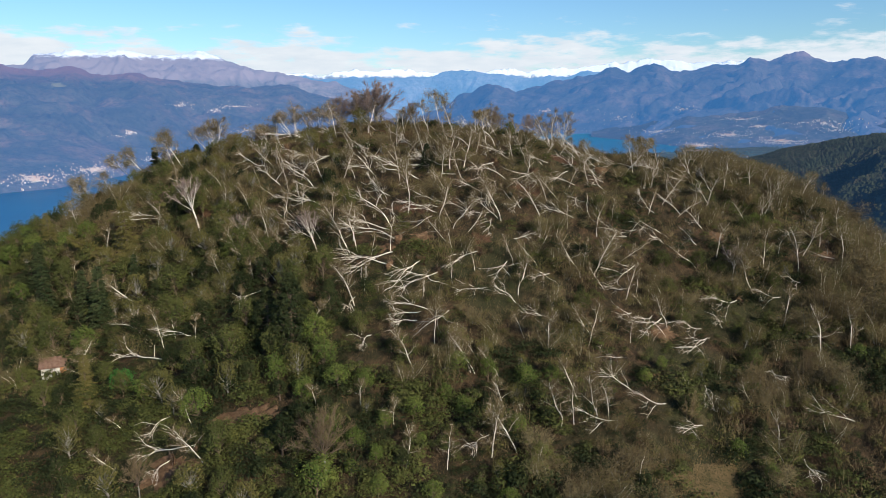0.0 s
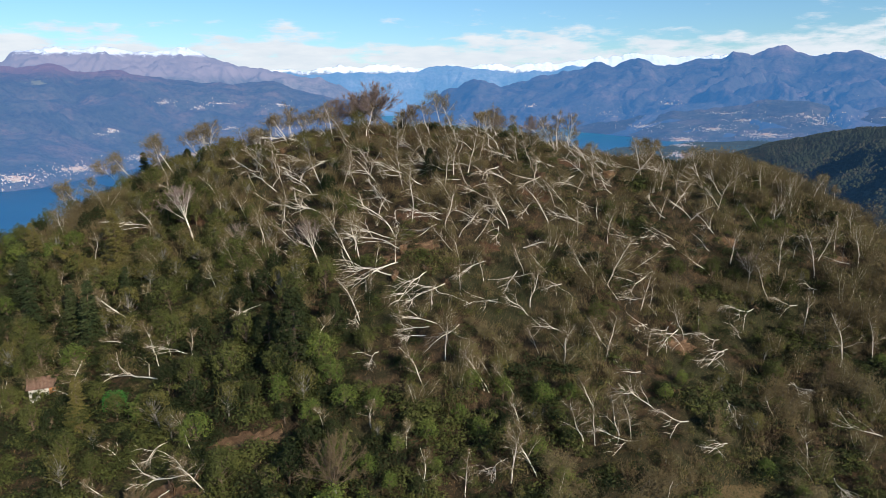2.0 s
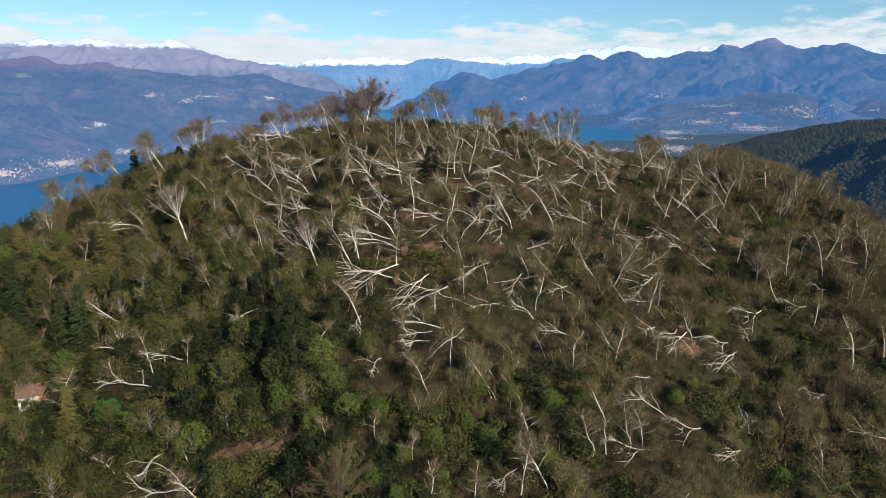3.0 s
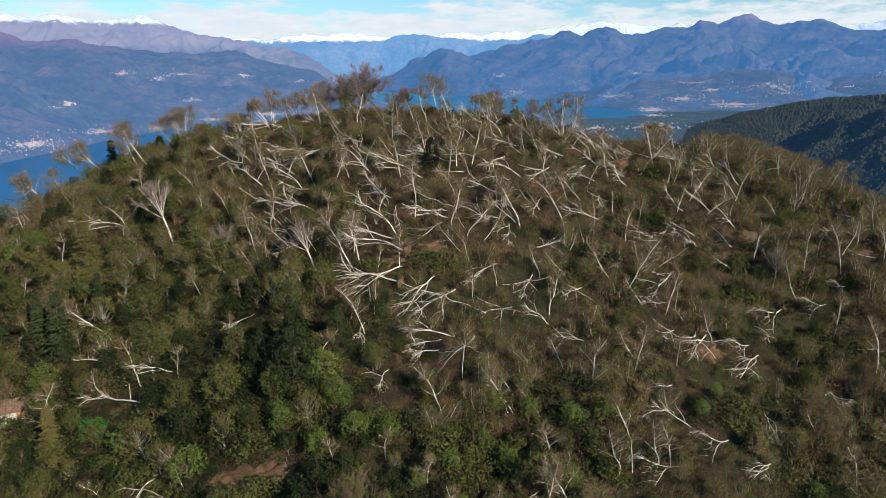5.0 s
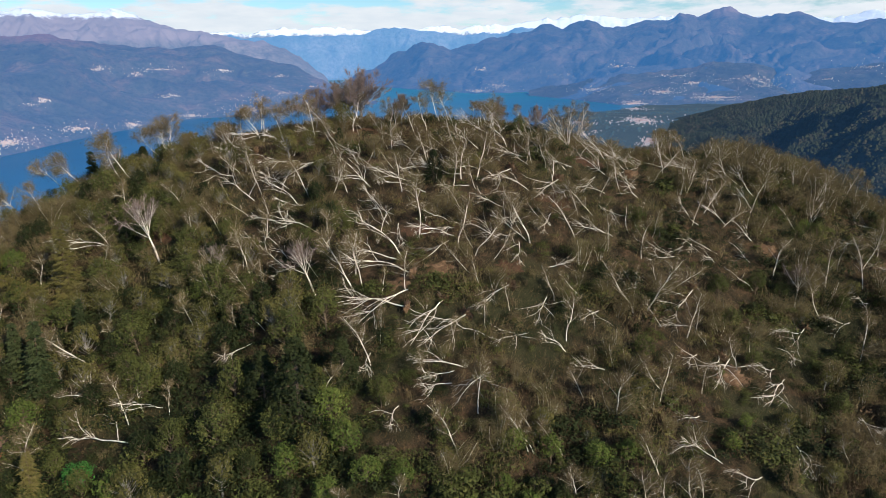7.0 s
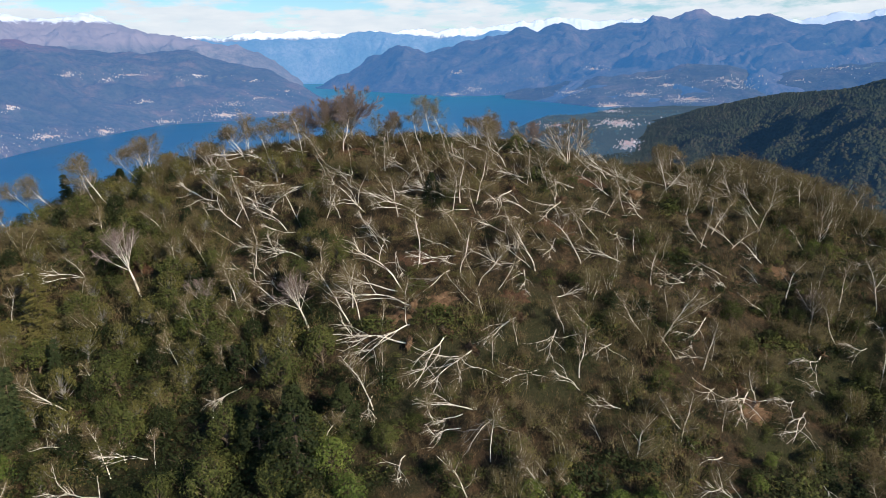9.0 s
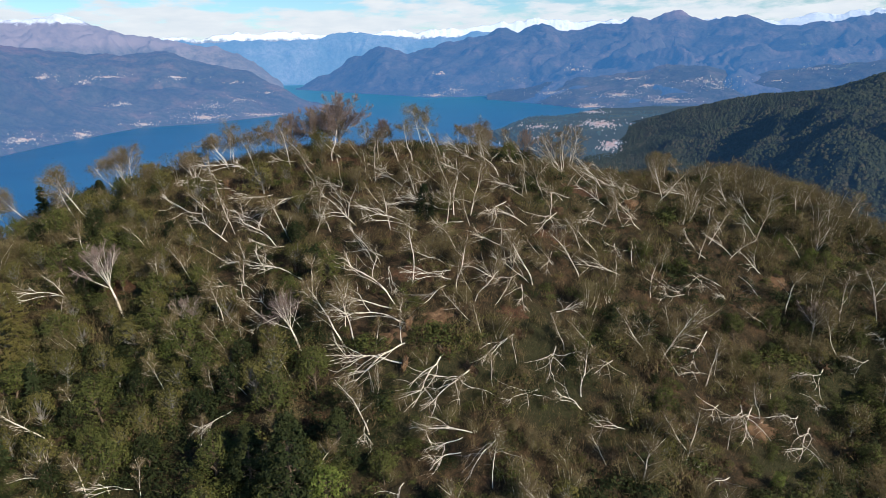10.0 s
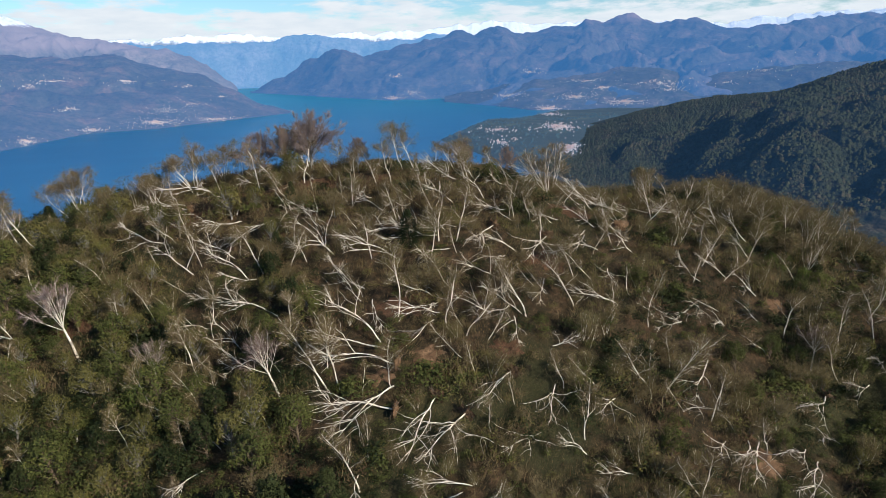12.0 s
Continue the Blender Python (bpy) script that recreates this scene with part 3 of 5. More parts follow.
def broadleaf_parts(seed, tall=7.0, wide=2.6, n=1900, size=0.205):
    """A leafy tree: trunk, limbs, and an egg-shaped crown of many uneven clumps with gaps between."""
    rng = np.random.default_rng(seed)
    stem, bough, leaf = Pile(), Pile(), Pile()
    path = wander(rng, (0, 0, -0.4), (0.05, 0.02, 1), tall * 0.8, 7, 0.03, 0.08)
    stem.tube(path, 0.15 * (1 - 0.85 * np.linspace(0, 1, 8)), 6)
    k = 34
    mid = np.array([path[4][0], path[4][1], tall * 0.56])
    for i in range(k):
        up = 1 - 1.75 * (i + 0.5) / k
        az, flat = i * 2.4 + rng.uniform(-0.5, 0.5), math.sqrt(1 - up * up)
        d = np.array([math.cos(az) * flat, math.sin(az) * flat, up])
        reach_ = rng.uniform(0.5, 1.0) * (1 - 0.22 * max(up, 0))
        tip = mid + d * reach_ * np.array([wide * 0.82, wide * 0.82, tall * 0.42])
        p = along(path, np.array([np.clip(tip[2] / tall * 0.8, 0.2, 0.95)]))[0]
        bough.tube(np.array([p, (p + tip) / 2 + [0, 0, -0.1], tip]), [0.05, 0.032, 0.012], 3)
        s = rng.uniform(0.55, 1.3) * wide * 0.27
        m = int(n / k * rng.uniform(0.7, 1.4))
        e = rng.normal(size=(m, 3))
        e /= np.linalg.norm(e, axis=1)[:, None]
        at = tip + e * s * [1, 1, 1.15] * rng.uniform(0.25, 1.0, (m, 1)) ** 0.6
        leaf.leaves(at, size, rng, 1.4, 0.12, (e + d) * 0.45)
    return stem, bough, leaf


def yew_parts(seed, tall=12.0, wide=4.2, n=7800, size=0.25):
    """A dense evergreen: a broad cone of drooping clumps down to the ground."""
    rng = np.random.default_rng(seed)
    stem, bough, leaf = Pile(), Pile(), Pile()
    stem.tube(np.array([[0, 0, -0.4], [0.05, 0, tall * 0.5], [0, 0.05, tall * 0.97]]), [0.24, 0.14, 0.02], 6)
    k = 90
    for i in range(k):
        up = 0.06 + 0.9 * (i / k) ** 1.15
        az = i * 2.4 + rng.uniform(-0.4, 0.4)
        out = wide * (1.02 - up) ** 0.75 * rng.uniform(0.62, 1.0)
        tip = np.array([math.cos(az) * out, math.sin(az) * out, up * tall - 0.12 * out])
        bough.tube(np.array([[0, 0, up * tall], tip * [0.5, 0.5, 1] + [0, 0, 0.15], tip]), [0.05, 0.035, 0.012], 3)
        s = wide * rng.uniform(0.16, 0.27) * (1.15 - 0.5 * up)
        m = int(n / k * rng.uniform(0.7, 1.3))
        e = rng.normal(size=(m, 3))
        e /= np.linalg.norm(e, axis=1)[:, None]
        leaf.leaves(tip + e * s * [1, 1, 0.7] * rng.uniform(0.3, 1.0, (m, 1)) ** 0.6, size, rng, 1.5, 0.25, e * 0.4 + [math.cos(az) * 0.4, math.sin(az) * 0.4, 0.2])
    return stem, bough, leaf


def shrub_parts(seed, n=760, size=0.175, twiggy=0.4):
    """A bush about 2 m high: many stems from the ground, clumps of leaves, bare twigs above."""
    rng = np.random.default_rng(seed)
    stem, leaf = Pile(), Pile()
    k = 9
    for i in range(k):
        az, out = rng.uniform(0, 6.28), rng.uniform(0.2, 1.5)
        tip = np.array([math.cos(az) * out, math.sin(az) * out, rng.uniform(0.7, 1.9) - 0.25 * out])
        stem.tube(np.array([tip * [0.15, 0.15, -0.1], tip * [0.6, 0.6, 0.5], tip]), [0.035, 0.025, 0.01], 3)
        s = rng.uniform(0.45, 0.85)
        blob_leaves(rng, leaf, tip, (s, s, s * 0.75), n // k, size)
        m = int(26 * twiggy)
        stem.ribbons(tip + rng.normal(0, 0.35, (m, 3)), rng.normal(0, 0.3, (m, 3)) + [0, 0, 0.45], 0.03, rng)
    return stem, leaf


def brush_parts(seed, n=150):
    """Leafless birch scrub: a haze of upright thin twigs with a few withered leaves."""
    rng = np.random.default_rng(seed)
    stem, leaf = Pile(), Pile()
    for i in range(14):
        az, out = rng.uniform(0, 6.28), rng.uniform(0.1, 1.2)
        tip = np.array([math.cos(az) * out, math.sin(az) * out, rng.uniform(1.5, 3.2)])
        path = np.array([tip * [0.35, 0.35, -0.08], tip * [0.7, 0.7, 0.5], tip])
        stem.tube(path, [0.03, 0.02, 0.006], 3)
        m = n // 6
        stem.ribbons(along(path, rng.uniform(0.3, 1, m)), rng.normal(0, 0.3, (m, 3)) + [0, 0, 0.3], 0.026, rng)
        leaf.leaves(along(path, rng.uniform(0.3, 1, 22)) + rng.normal(0, 0.28, (22, 3)), 0.15, rng)
    return stem, leaf


def sapling_parts(seed, n=1900):
    """A thicket of young birches 5 m high: thin pale stems in an egg-shaped haze of twigs and last leaves."""
    rng = np.random.default_rng(seed)
    stem, haze, leaf = Pile(), Pile(), Pile()
    for i in range(7):
        az, out = rng.uniform(0, 6.28), rng.uniform(0.1, 0.9)
        path = wander(rng, (math.cos(az) * out * 0.5, math.sin(az) * out * 0.5, -0.2), (math.cos(az) * 0.25, math.sin(az) * 0.25, 1), rng.uniform(3.4, 5.2), 7, 0.02, 0.1)
        stem.tube(path, 0.036 * (1 - 0.85 * np.linspace(0, 1, 8)), 3)
        m = n // 7
        at = along(path, rng.uniform(0.2, 1, m) ** 0.8) + rng.normal(0, 0.5, (m, 3)) * [1, 1, 0.6]
        haze.ribbons(at, rng.normal(0, 0.3, (m, 3)) + [math.cos(az) * 0.15, math.sin(az) * 0.15, 0.25], 0.032, rng)
        leaf.leaves(along(path, rng.uniform(0.15, 1, 95)) + rng.normal(0, 0.55, (95, 3)), 0.13, rng)
    return stem, haze, leaf


def conifer_parts(seed, tall=13.0, wide=2.6, sparse=1.0, droop=0.35, blade=0.16):
    rng = np.random.default_rng(seed)
    stem, leaf = Pile(), Pile()
    stem.tube(np.array([[0, 0, -0.4], [0.05, 0, tall * 0.5], [0, 0.05, tall]]), [0.2, 0.12, 0.015], 6)
    z = tall * 0.12
    while z < tall * 0.98:
        f = 1 - z / tall
        for i in range(int(6 + 3 * f)):
            az, L = rng.uniform(0, 6.28), wide * (0.12 + 0.9 * f ** 0.8) * rng.uniform(0.7, 1.15)
            d = np.array([math.cos(az), math.sin(az), 0])
            path = np.array([[0, 0, z], d * L * 0.5 + [0, 0, z - droop * L * 0.2], d * L + [0, 0, z - droop * L * 0.35]])
            stem.tube(path, [0.03, 0.02, 0.006], 3)
            n = max(6, int(24 * L * sparse))
            at = along(path, rng.uniform(0.15, 1, n)) + rng.normal(0, 0.07, (n, 3))
            side = np.cross(d, [0, 0, 1.0]) * rng.choice([-1, 1], n)[:, None]
            leaf.ribbons(at, (side * 0.5 + d * 0.55 + [0, 0, -0.25]) * rng.uniform(0.5, 1.2, n)[:, None] * 0.75, blade, rng)
        z += (0.34 + 0.25 * f) * rng.uniform(0.5, 1.1)
    return stem, leaf


def beech_parts(seed, tall=11.0, low=0.27, count=26, twigs=46, flat=13):
    """A wide leafless beech: straight limbs fan out from a low fork to an even dome of fine twigs."""
    rng = np.random.default_rng(seed)
    stem, limbs, twig, leaf = Pile(), [], Pile(), Pile()
    fork = np.array([0.1, 0.1, tall * low])
    stem.tube(np.array([[0, 0, -0.5], [0.1, 0, tall * low * 0.6], fork + [0, 0, 0.4]]), np.array([0.28, 0.22, 0.16]) * (0.5 + 0.02 * count), 8)
    for i in range(count):
        limb = Pile()
        up = math.radians(flat + (88 - flat) * ((i + 0.5) / count) ** 0.85)
        az = i * 2.4 + rng.uniform(-0.25, 0.25)
        way = np.array([math.cos(az) * math.cos(up) * tall * 0.60, math.sin(az) * math.cos(up) * tall * 0.60, math.sin(up) * tall * (0.96 - low)]) * rng.uniform(0.86, 1.0)
        L = np.linalg.norm(way)
        lp = wander(rng, fork + [0, 0, rng.uniform(-0.5, 0.9)], way, L * 0.9, 7, 0.012, 0.045)
        limb.tube(lp, (0.058 if count > 15 else 0.042) * (1 - 0.9 * np.linspace(0, 1, 8)) + 0.004, 5)
        for j in range(13):
            t = rng.uniform(0.3, 1.0)
            q = along(lp, np.array([t]))[0]
            sp = wander(rng, q, unit(way) + rng.normal(0, 0.42, 3), L * (0.34 * (1.15 - t) + 0.06), 4, 0.02, 0.10)
            limb.tube(sp, 0.017 * (1 - 0.8 * np.linspace(0, 1, 5)) + 0.002, 3)
            n = twigs
            twig.ribbons(along(sp, rng.uniform(0.1, 1, n)), (rng.normal(0, 0.30, (n, 3)) + unit(sp[-1] - sp[0]) * 0.5) * rng.uniform(0.5, 1.2, (n, 1)), 0.024, rng)
            leaf.leaves(along(sp, rng.uniform(0.3, 1, 2)) + rng.normal(0, 0.2, (2, 3)), 0.11, rng)
        limbs.append(limb)
    return stem, limbs, twig, leaf


def make_tree(name, label, piles, mats, names, group="", category="tree"):
    """One tree as an empty with its parts, kept as the pattern for copies."""
    root = thing(name, label, category, group)
    for pile, mat, nm in zip(piles, mats, names):
        if isinstance(pile, list):
            for one in pile:
                part(nm, one, mat, root)
        elif pile.n:
            tagged(part(nm, pile, mat, root), kind="" if nm == "trunk" else "stuff")
    return root


def stand(x, y, size=1.0, lean=0.0, spin=0.0, lift=0.0, wide=1.0, back=0.0):
    return pose(x, y, gz(x, y) + lift) @ pose(0, 0, 0, back, 0, 0) @ pose(0, 0, 0, 0, lean, 0) @ pose(0, 0, 0, 0, 0, spin) @ Matrix.Diagonal((size * wide, size * wide, size, 1))


def lay(x, y, length, heading, base=0.7, tip=1.7, roll=0.0, ref=10.0):
    """A fallen stem's pose: from its foot, along the heading (degrees from +x), down or up the slope."""
    h = radians(heading)
    z0 = gz(x, y) + base
    dz = gz(x + math.cos(h) * length, y + math.sin(h) * length) + tip - z0
    pitch = math.degrees(math.atan2(dz, length))
    k = length / ref
    return pose(x, y, z0) @ pose(0, 0, 0, 0, 0, heading) @ pose(0, 0, 0, 0, -pitch, 0) @ pose(0, 0, 0, roll) @ Matrix.Diagonal((k, max(k, 0.8), max(k, 0.8), 1))


dice = random.Random(7)
LEAFY = ("trunk", "limb", "twig_haze", "foliage")


class Kind:
    """Patterns of one kind of tree; the first calls place the patterns themselves, the later ones copies."""

    def __init__(self, *roots):
        self.roots, self.fresh = list(roots), list(roots)

    def put(self, m):
        ob = self.fresh[0] if self.fresh else self.roots[dice.randrange(len(self.roots))]
        if ob in self.fresh:
            self.fresh.remove(ob)
            ob.matrix_basis = m
            return ob
        return copy_thing(ob, Matrix(m) @ Matrix.Diagonal((*(1 / s for s in ob.scale), 1)))


def birch_kind(seeds, label, group, leafy, stems=1, twigmat=None, leafmat=None, snag=False, low=0.26):
    return Kind(*[make_tree("birch_tree", label, birch_parts(s, stems, leafy, 10.0, snag, low), (M_BIRCH, M_BIRCH, twigmat or M_TWIG, leafmat or M_LEAFBIRCH), ("trunk", "branchwork", "twig_haze", "foliage"), group) for s in seeds])


BARE = birch_kind((11, 12, 13, 14), "standing birch with white bark and bare brown twigs", "standing birches", 0.7)
OLIVE = birch_kind((21, 22, 23), "standing birch with white bark and thin olive leaves", "standing birches", 1.6, low=0.52)
BROOM = birch_kind((31, 32, 33), "birch clump with several white stems from one foot", "birch clumps", 0.4, 5)
RUSSET = birch_kind((35, 36), "birch clump with white stems and russet autumn leaves", "birch clumps", 2.2, 6, M_TWIG, M_LEAFBROWN, low=0.5)
FAN = Kind(*[make_tree("birch_tree", "bare birch whose pale limbs fan from a tall trunk", beech_parts(s, 11.0, 0.38, 9, 30, 40)[:3], (M_BIRCH, M_BIRCH, M_BEECHTWIG), ("trunk", "limb", "twig_haze"), "fan-shaped birches") for s in (75, 76)])
SNAG = birch_kind((41, 42), "broken white birch snag without crown", "birch snags", 0.0, 1, None, None, True)
FALLEN = Kind(*[make_tree("fallen_birch", "uprooted birch lying down with bleached bare limbs", fallen_parts(s), (M_BIRCH, M_BIRCH, M_TWIG), LEAFY, "fallen birches", "fallen tree") for s in (51, 52, 53, 54, 55, 56)])
FALLENGREY = Kind(*[make_tree("fallen_birch", "older fallen birch with greyish brown twigs", fallen_parts(s), (M_BIRCH, M_GREYBARK, M_TWIG), LEAFY, "fallen birches", "fallen tree") for s in (61, 62)])

# fallen birches: foot x, y, length, heading
SUMMIT = [(-40.3, 168.6, 13, 127), (-26.3, 155.0, 12.7, 138), (-16.6, 164.0, 14, 126), (-26.2, 175.3, 11.8, -165), (-30.8, 163.7, 10.3, 129), (-29.6, 163.4, 7.2, 176),
          (-42.3, 186.5, 10.4, 157), (-41.3, 184.6, 9.5, 164), (-43.4, 188.9, 11.1, 150), (-38.5, 193.0, 12, 157), (-37.1, 157.4, 6.1, 175), (6.2, 172.1, 10.0, 115), (12.7, 174.0, 8.3, 94),
          (34.2, 172.6, 9.7, 136), (40.8, 172.7, 8.0, 152), (38.1, 168.0, 9.2, 83), (15.8, 169.7, 8.8, 180), (25.2, 167.1, 8.0, 174), (29, 184, 10, 150), (-46, 178, 11, 150)]
UPPER = [(-9.7, 142.0, 14, 155), (-11.7, 145.4, 12.7, 159), (-11.2, 146.0, 13, 117), (-5.7, 159.7, 13.4, 163), (12.0, 165.0, 10.7, -144), (12.1, 158.2, 8.7, -144), (21.2, 162.6, 10.8, -134),
         (29.7, 165.1, 9.3, -132), (24.2, 160.0, 7.4, -160), (10.9, 154.1, 7.7, -121), (17.7, 153.9, 7.2, -122), (-1.4, 149.1, 10.5, 178), (6.7, 148.3, 8.2, 156),
         (14.9, 142.1, 6.2, 0), (10.4, 147.6, 7.1, -104), (28.6, 149.3, 9.6, 163), (30.6, 156.8, 6.8, -110)]
SHOULDER = [(56.3, 174.9, 8.7, 130), (37.5, 161.2, 5.8, 156), (48.0, 147.1, 6.2, 180), (58.4, 153.5, 7.6, 125), (38.1, 148.6, 7.1, -157), (79.3, 153.6, 6.0, -167),
            (41.1, 140.8, 12.6, -136), (36.0, 133.2, 6.3, -158), (60.5, 136.5, 11.3, -150), (69.9, 137.6, 8.1, -168), (75.4, 140.9, 5.5, -157), (41.0, 129.1, 9.3, -131), (42.8, 128.9, 12.0, -129),
            (50.7, 128.5, 8.7, -147), (51.5, 126.6, 11.4, -141), (55.4, 130.1, 5.4, -172), (61.1, 120.4, 7.0, -103), (36.8, 128.5, 6.2, -139)]
MIDDLE = [(-11.1, 135.6, 14, 155), (-10.4, 138.9, 13.4, -153), (-4.7, 136.9, 13.3, -132), (-1.1, 134.0, 13.2, -141), (7.1, 139.0, 9.8, -145), (13.0, 135.9, 9.0, -118), (8.7, 130.0, 9.0, -154),
          (-2.8, 124.0, 9.4, 170), (-4.2, 123.3, 7.3, -158), (-4.8, 121.3, 6.8, -173), (-16.9, 127.7, 6.2, -120), (-12.9, 118.5, 5.9, -142), (21.3, 133.2, 6.5, -146), (19.3, 123.0, 6.0, 170),
          (14.0, 126.3, 6.2, 153), (-36.5, 135.3, 7.4, -163), (-68.9, 168.9, 13, 170)]
FOOT = [(28.3, 102.4, 9.4, -167), (32.4, 109.2, 7.2, 146), (37.7, 107.8, 9.1, -157), (46.6, 114.2, 7.1, -105), (43.2, 105.2, 7.6, -147), (60.6, 120.3, 6.6, -93), (57.8, 100.1, 7.3, -113),
        (7.5, 99.5, 7.4, -144), (69.6, 107.4, 8.7, 158), (-54.3, 125.3, 13, 156), (-47.1, 109.9, 6.5, -145), (-39.9, 102.1, 12.2, 173), (-50.3, 130.3, 7.9, 180), (-43.7, 100.5, 5.1, -144)]
GREYED = [(-2.5, 148.0, 9.5, -158), (55.7, 148.6, 6.2, 142), (32.3, 116.9, 7.1, -150), (1.2, 123.6, 10.8, -128), (30.0, 112.5, 7.5, -148), (86, 148, 7, 170), (74, 128, 7, -160), (90, 160, 8, 150)]
logs = []
for n, (x, y, L, a) in enumerate(SUMMIT + UPPER + SHOULDER + MIDDLE + FOOT):
    FALLEN.put(lay(x, y, L, a, 0.7, 1.7, dice.uniform(-24, 24)))
    logs.append((x, y, L, a))
for x, y, L, a in GREYED:
    FALLENGREY.put(lay(x, y, L, a, 0.7, 1.7, dice.uniform(-40, 40)))
    logs.append((x, y, L, a))
# more windthrow in the same lie on the crown of the hill
for i in range(22):
    x, y = dice.uniform(-36, 62), dice.uniform(140, 190)
    a = 150 + dice.uniform(-28, 32) if x < 45 and y > 158 else -140 + dice.uniform(-30, 30)
    L = dice.uniform(5, 9)
    FALLEN.put(lay(x, y, L, a, 0.5, 1.3, dice.uniform(-50, 50)))
    logs.append((x, y, L, a))

for i in range(36):
    x, y = dice.uniform(-40, 66), dice.uniform(148, 194)
    L = dice.uniform(6, 10)
    a = dice.uniform(105, 178) if dice.random() < 0.75 else dice.uniform(-170, -110)
    FALLEN.put(lay(x, y, L, a, 0.5, dice.uniform(1.2, 2.6), dice.uniform(-60, 60)))
    logs.append((x, y, L, a))

# standing birches: x, y, height, lean
UPRIGHT = [(-65.1, 173.5, 12, -37), (-38.1, 148.6, 11, -21), (-45.9, 161.9, 8.1, -14), (-19.5, 141.5, 14, -11), (-18.0, 141.1, 13, -11), (-28.5, 164.7, 10.7, -21), (-4.6, 169.3, 9.0, -4),
           (1.5, 162.3, 11.5, -4), (4.4, 162.2, 12, 1), (-0.6, 147.2, 11.2, -7), (2.1, 145.7, 9.3, 12), (12.7, 148.3, 11.6, 0), (21.3, 149.5, 10.6, -9), (29.9, 134.8, 14, 11), (27.8, 134.5, 12, -3),
           (44.3, 169.5, 9.5, 12), (69.2, 144.8, 11.8, 3), (76.7, 144.7, 11.0, 12), (14.7, 128.5, 9.2, 8), (-16.9, 126.2, 9.8, -2), (4.9, 111.1, 8.2, -9), (6.8, 112.3, 6.8, -22), (9.7, 110.9, 6.9, -8)]
UPRIGHT2 = [(18.8, 115.2, 11.3, -3), (27.5, 119.8, 9.5, -4), (14.9, 118.6, 6, -8), (-65.9, 156.7, 7.0, -22), (-65.2, 142.9, 12.4, -22), (-55.7, 129.8, 10.5, -15), (-53.9, 131.5, 7.6, -8),
            (-36.7, 143.6, 9.6, -21), (36.3, 131.8, 9.9, 3), (59.6, 146.7, 10.3, 4), (85.2, 153.0, 8.7, 9), (7.6, 96.2, 11.4, -4), (11.6, 97.2, 11.4, -12), (5.7, 111.0, 9.8, -10), (0.9, 93.7, 7.1, -6),
            (24.7, 102.4, 10.8, 8), (27.0, 102.9, 7.2, 14), (26.5, 118.8, 9.9, 0), (21.4, 102.2, 7.6, 7), (19.2, 102.1, 10.5, 0), (-13.3, 105.1, 6, -11), (67.4, 130.4, 10.5, 7), (71.6, 123.9, 11.6, 6)]
UPRIGHT3 = [(77.8, 124.7, 9.3, 8), (-7.7, 101.4, 6.8, -4), (-53.6, 102.3, 6.7, -16), (-70.1, 123.4, 11, -10), (-42.1, 106.8, 8.2, -18), (-54.9, 109.4, 5.8, -17), (-29.0, 187.1, 10.8, 7),
            (-20.1, 186.5, 11.1, 2), (-6.5, 179.9, 9.4, -14), (-4.1, 180.9, 11.1, -12), (-23.8, 179.9, 8.2, -5), (-11.8, 176.4, 8.9, -15), (-3.5, 167.7, 7.1, -3), (-37.1, 193.9, 8.5, -7), (-46.8, 197, 9, -10), (12.4, 190, 8.5, 0), (20.5, 190, 8.5, -3), (47.4, 172.8, 11, 7)]
SKYLINE = [(0.1, 188.4, 11.0, -18), (2.6, 188.4, 12.2, -8), (-25.0, 194, 11.6, 3), (-90, 203, 14.5, -26), (-84, 199, 14, -32), (-110, 208, 14, -22), (-103, 207, 14, -28), (-96, 200, 10, -34), (-7.8, 150.2, 12, -7), (-44.5, 146.2, 9.7, -12), (-40.4, 152.8, 8.3, -9),
           (69.0, 175, 9.1, 5), (68.6, 169.0, 10.3, -8), (62.3, 173, 9.5, -3), (74.9, 168.1, 9.5, -9), (80, 165, 9, 4), (92, 158, 9, 10), (-73.4, 190.5, 15, -30), (-69.5, 188, 13, -34), (98, 150, 9, 6), (88, 170, 9, 3)]
BROWNCLUMPS = [(-64, 197, 12, -8), (-42, 196, 10.5, -4), (-36.5, 199, 8, 4), (-50, 196, 7, -12), (12, 193, 8, 2)]
FANS = [(-57.8, 160.9, 14.5, -14), (-26.5, 142.6, 10.5, -18), (-44, 150, 9, -8), (61, 141, 8.5, 6)]
CLUMPS = [(27.9, 181.0, 10.5, -10), (31, 186, 11, -2), (-62.6, 136.0, 7.8, -25), (50, 166, 8, 10), (10, 152, 6.5, -4), (75, 161, 7, 2), (80, 168, 8, 4), (86, 174, 7, 8)]
poles = []
for n, (x, y, h, a) in enumerate(UPRIGHT + UPRIGHT2 + UPRIGHT3):
    BARE.put(stand(x, y, h / 10, a, dice.uniform(0, 360), 0, dice.uniform(0.85, 1.0), dice.uniform(-6, 6)))
    poles.append((x, y))
for x, y, h, a in SKYLINE:
    OLIVE.put(stand(x, y, h / 10, a, dice.uniform(0, 360), 0, 0.9))
    poles.append((x, y))
for x, y, h, a in CLUMPS:
    BROOM.put(stand(x, y, h / 10, a, dice.uniform(0, 360)))
    poles.append((x, y))
for x, y, h, a in FANS:
    FAN.put(stand(x, y, h / 11, a, dice.uniform(0, 360)))
    poles.append((x, y))
for x, y, h, a in BROWNCLUMPS:
    RUSSET.put(stand(x, y, h / 10, a, dice.uniform(0, 360)))
    poles.append((x, y))
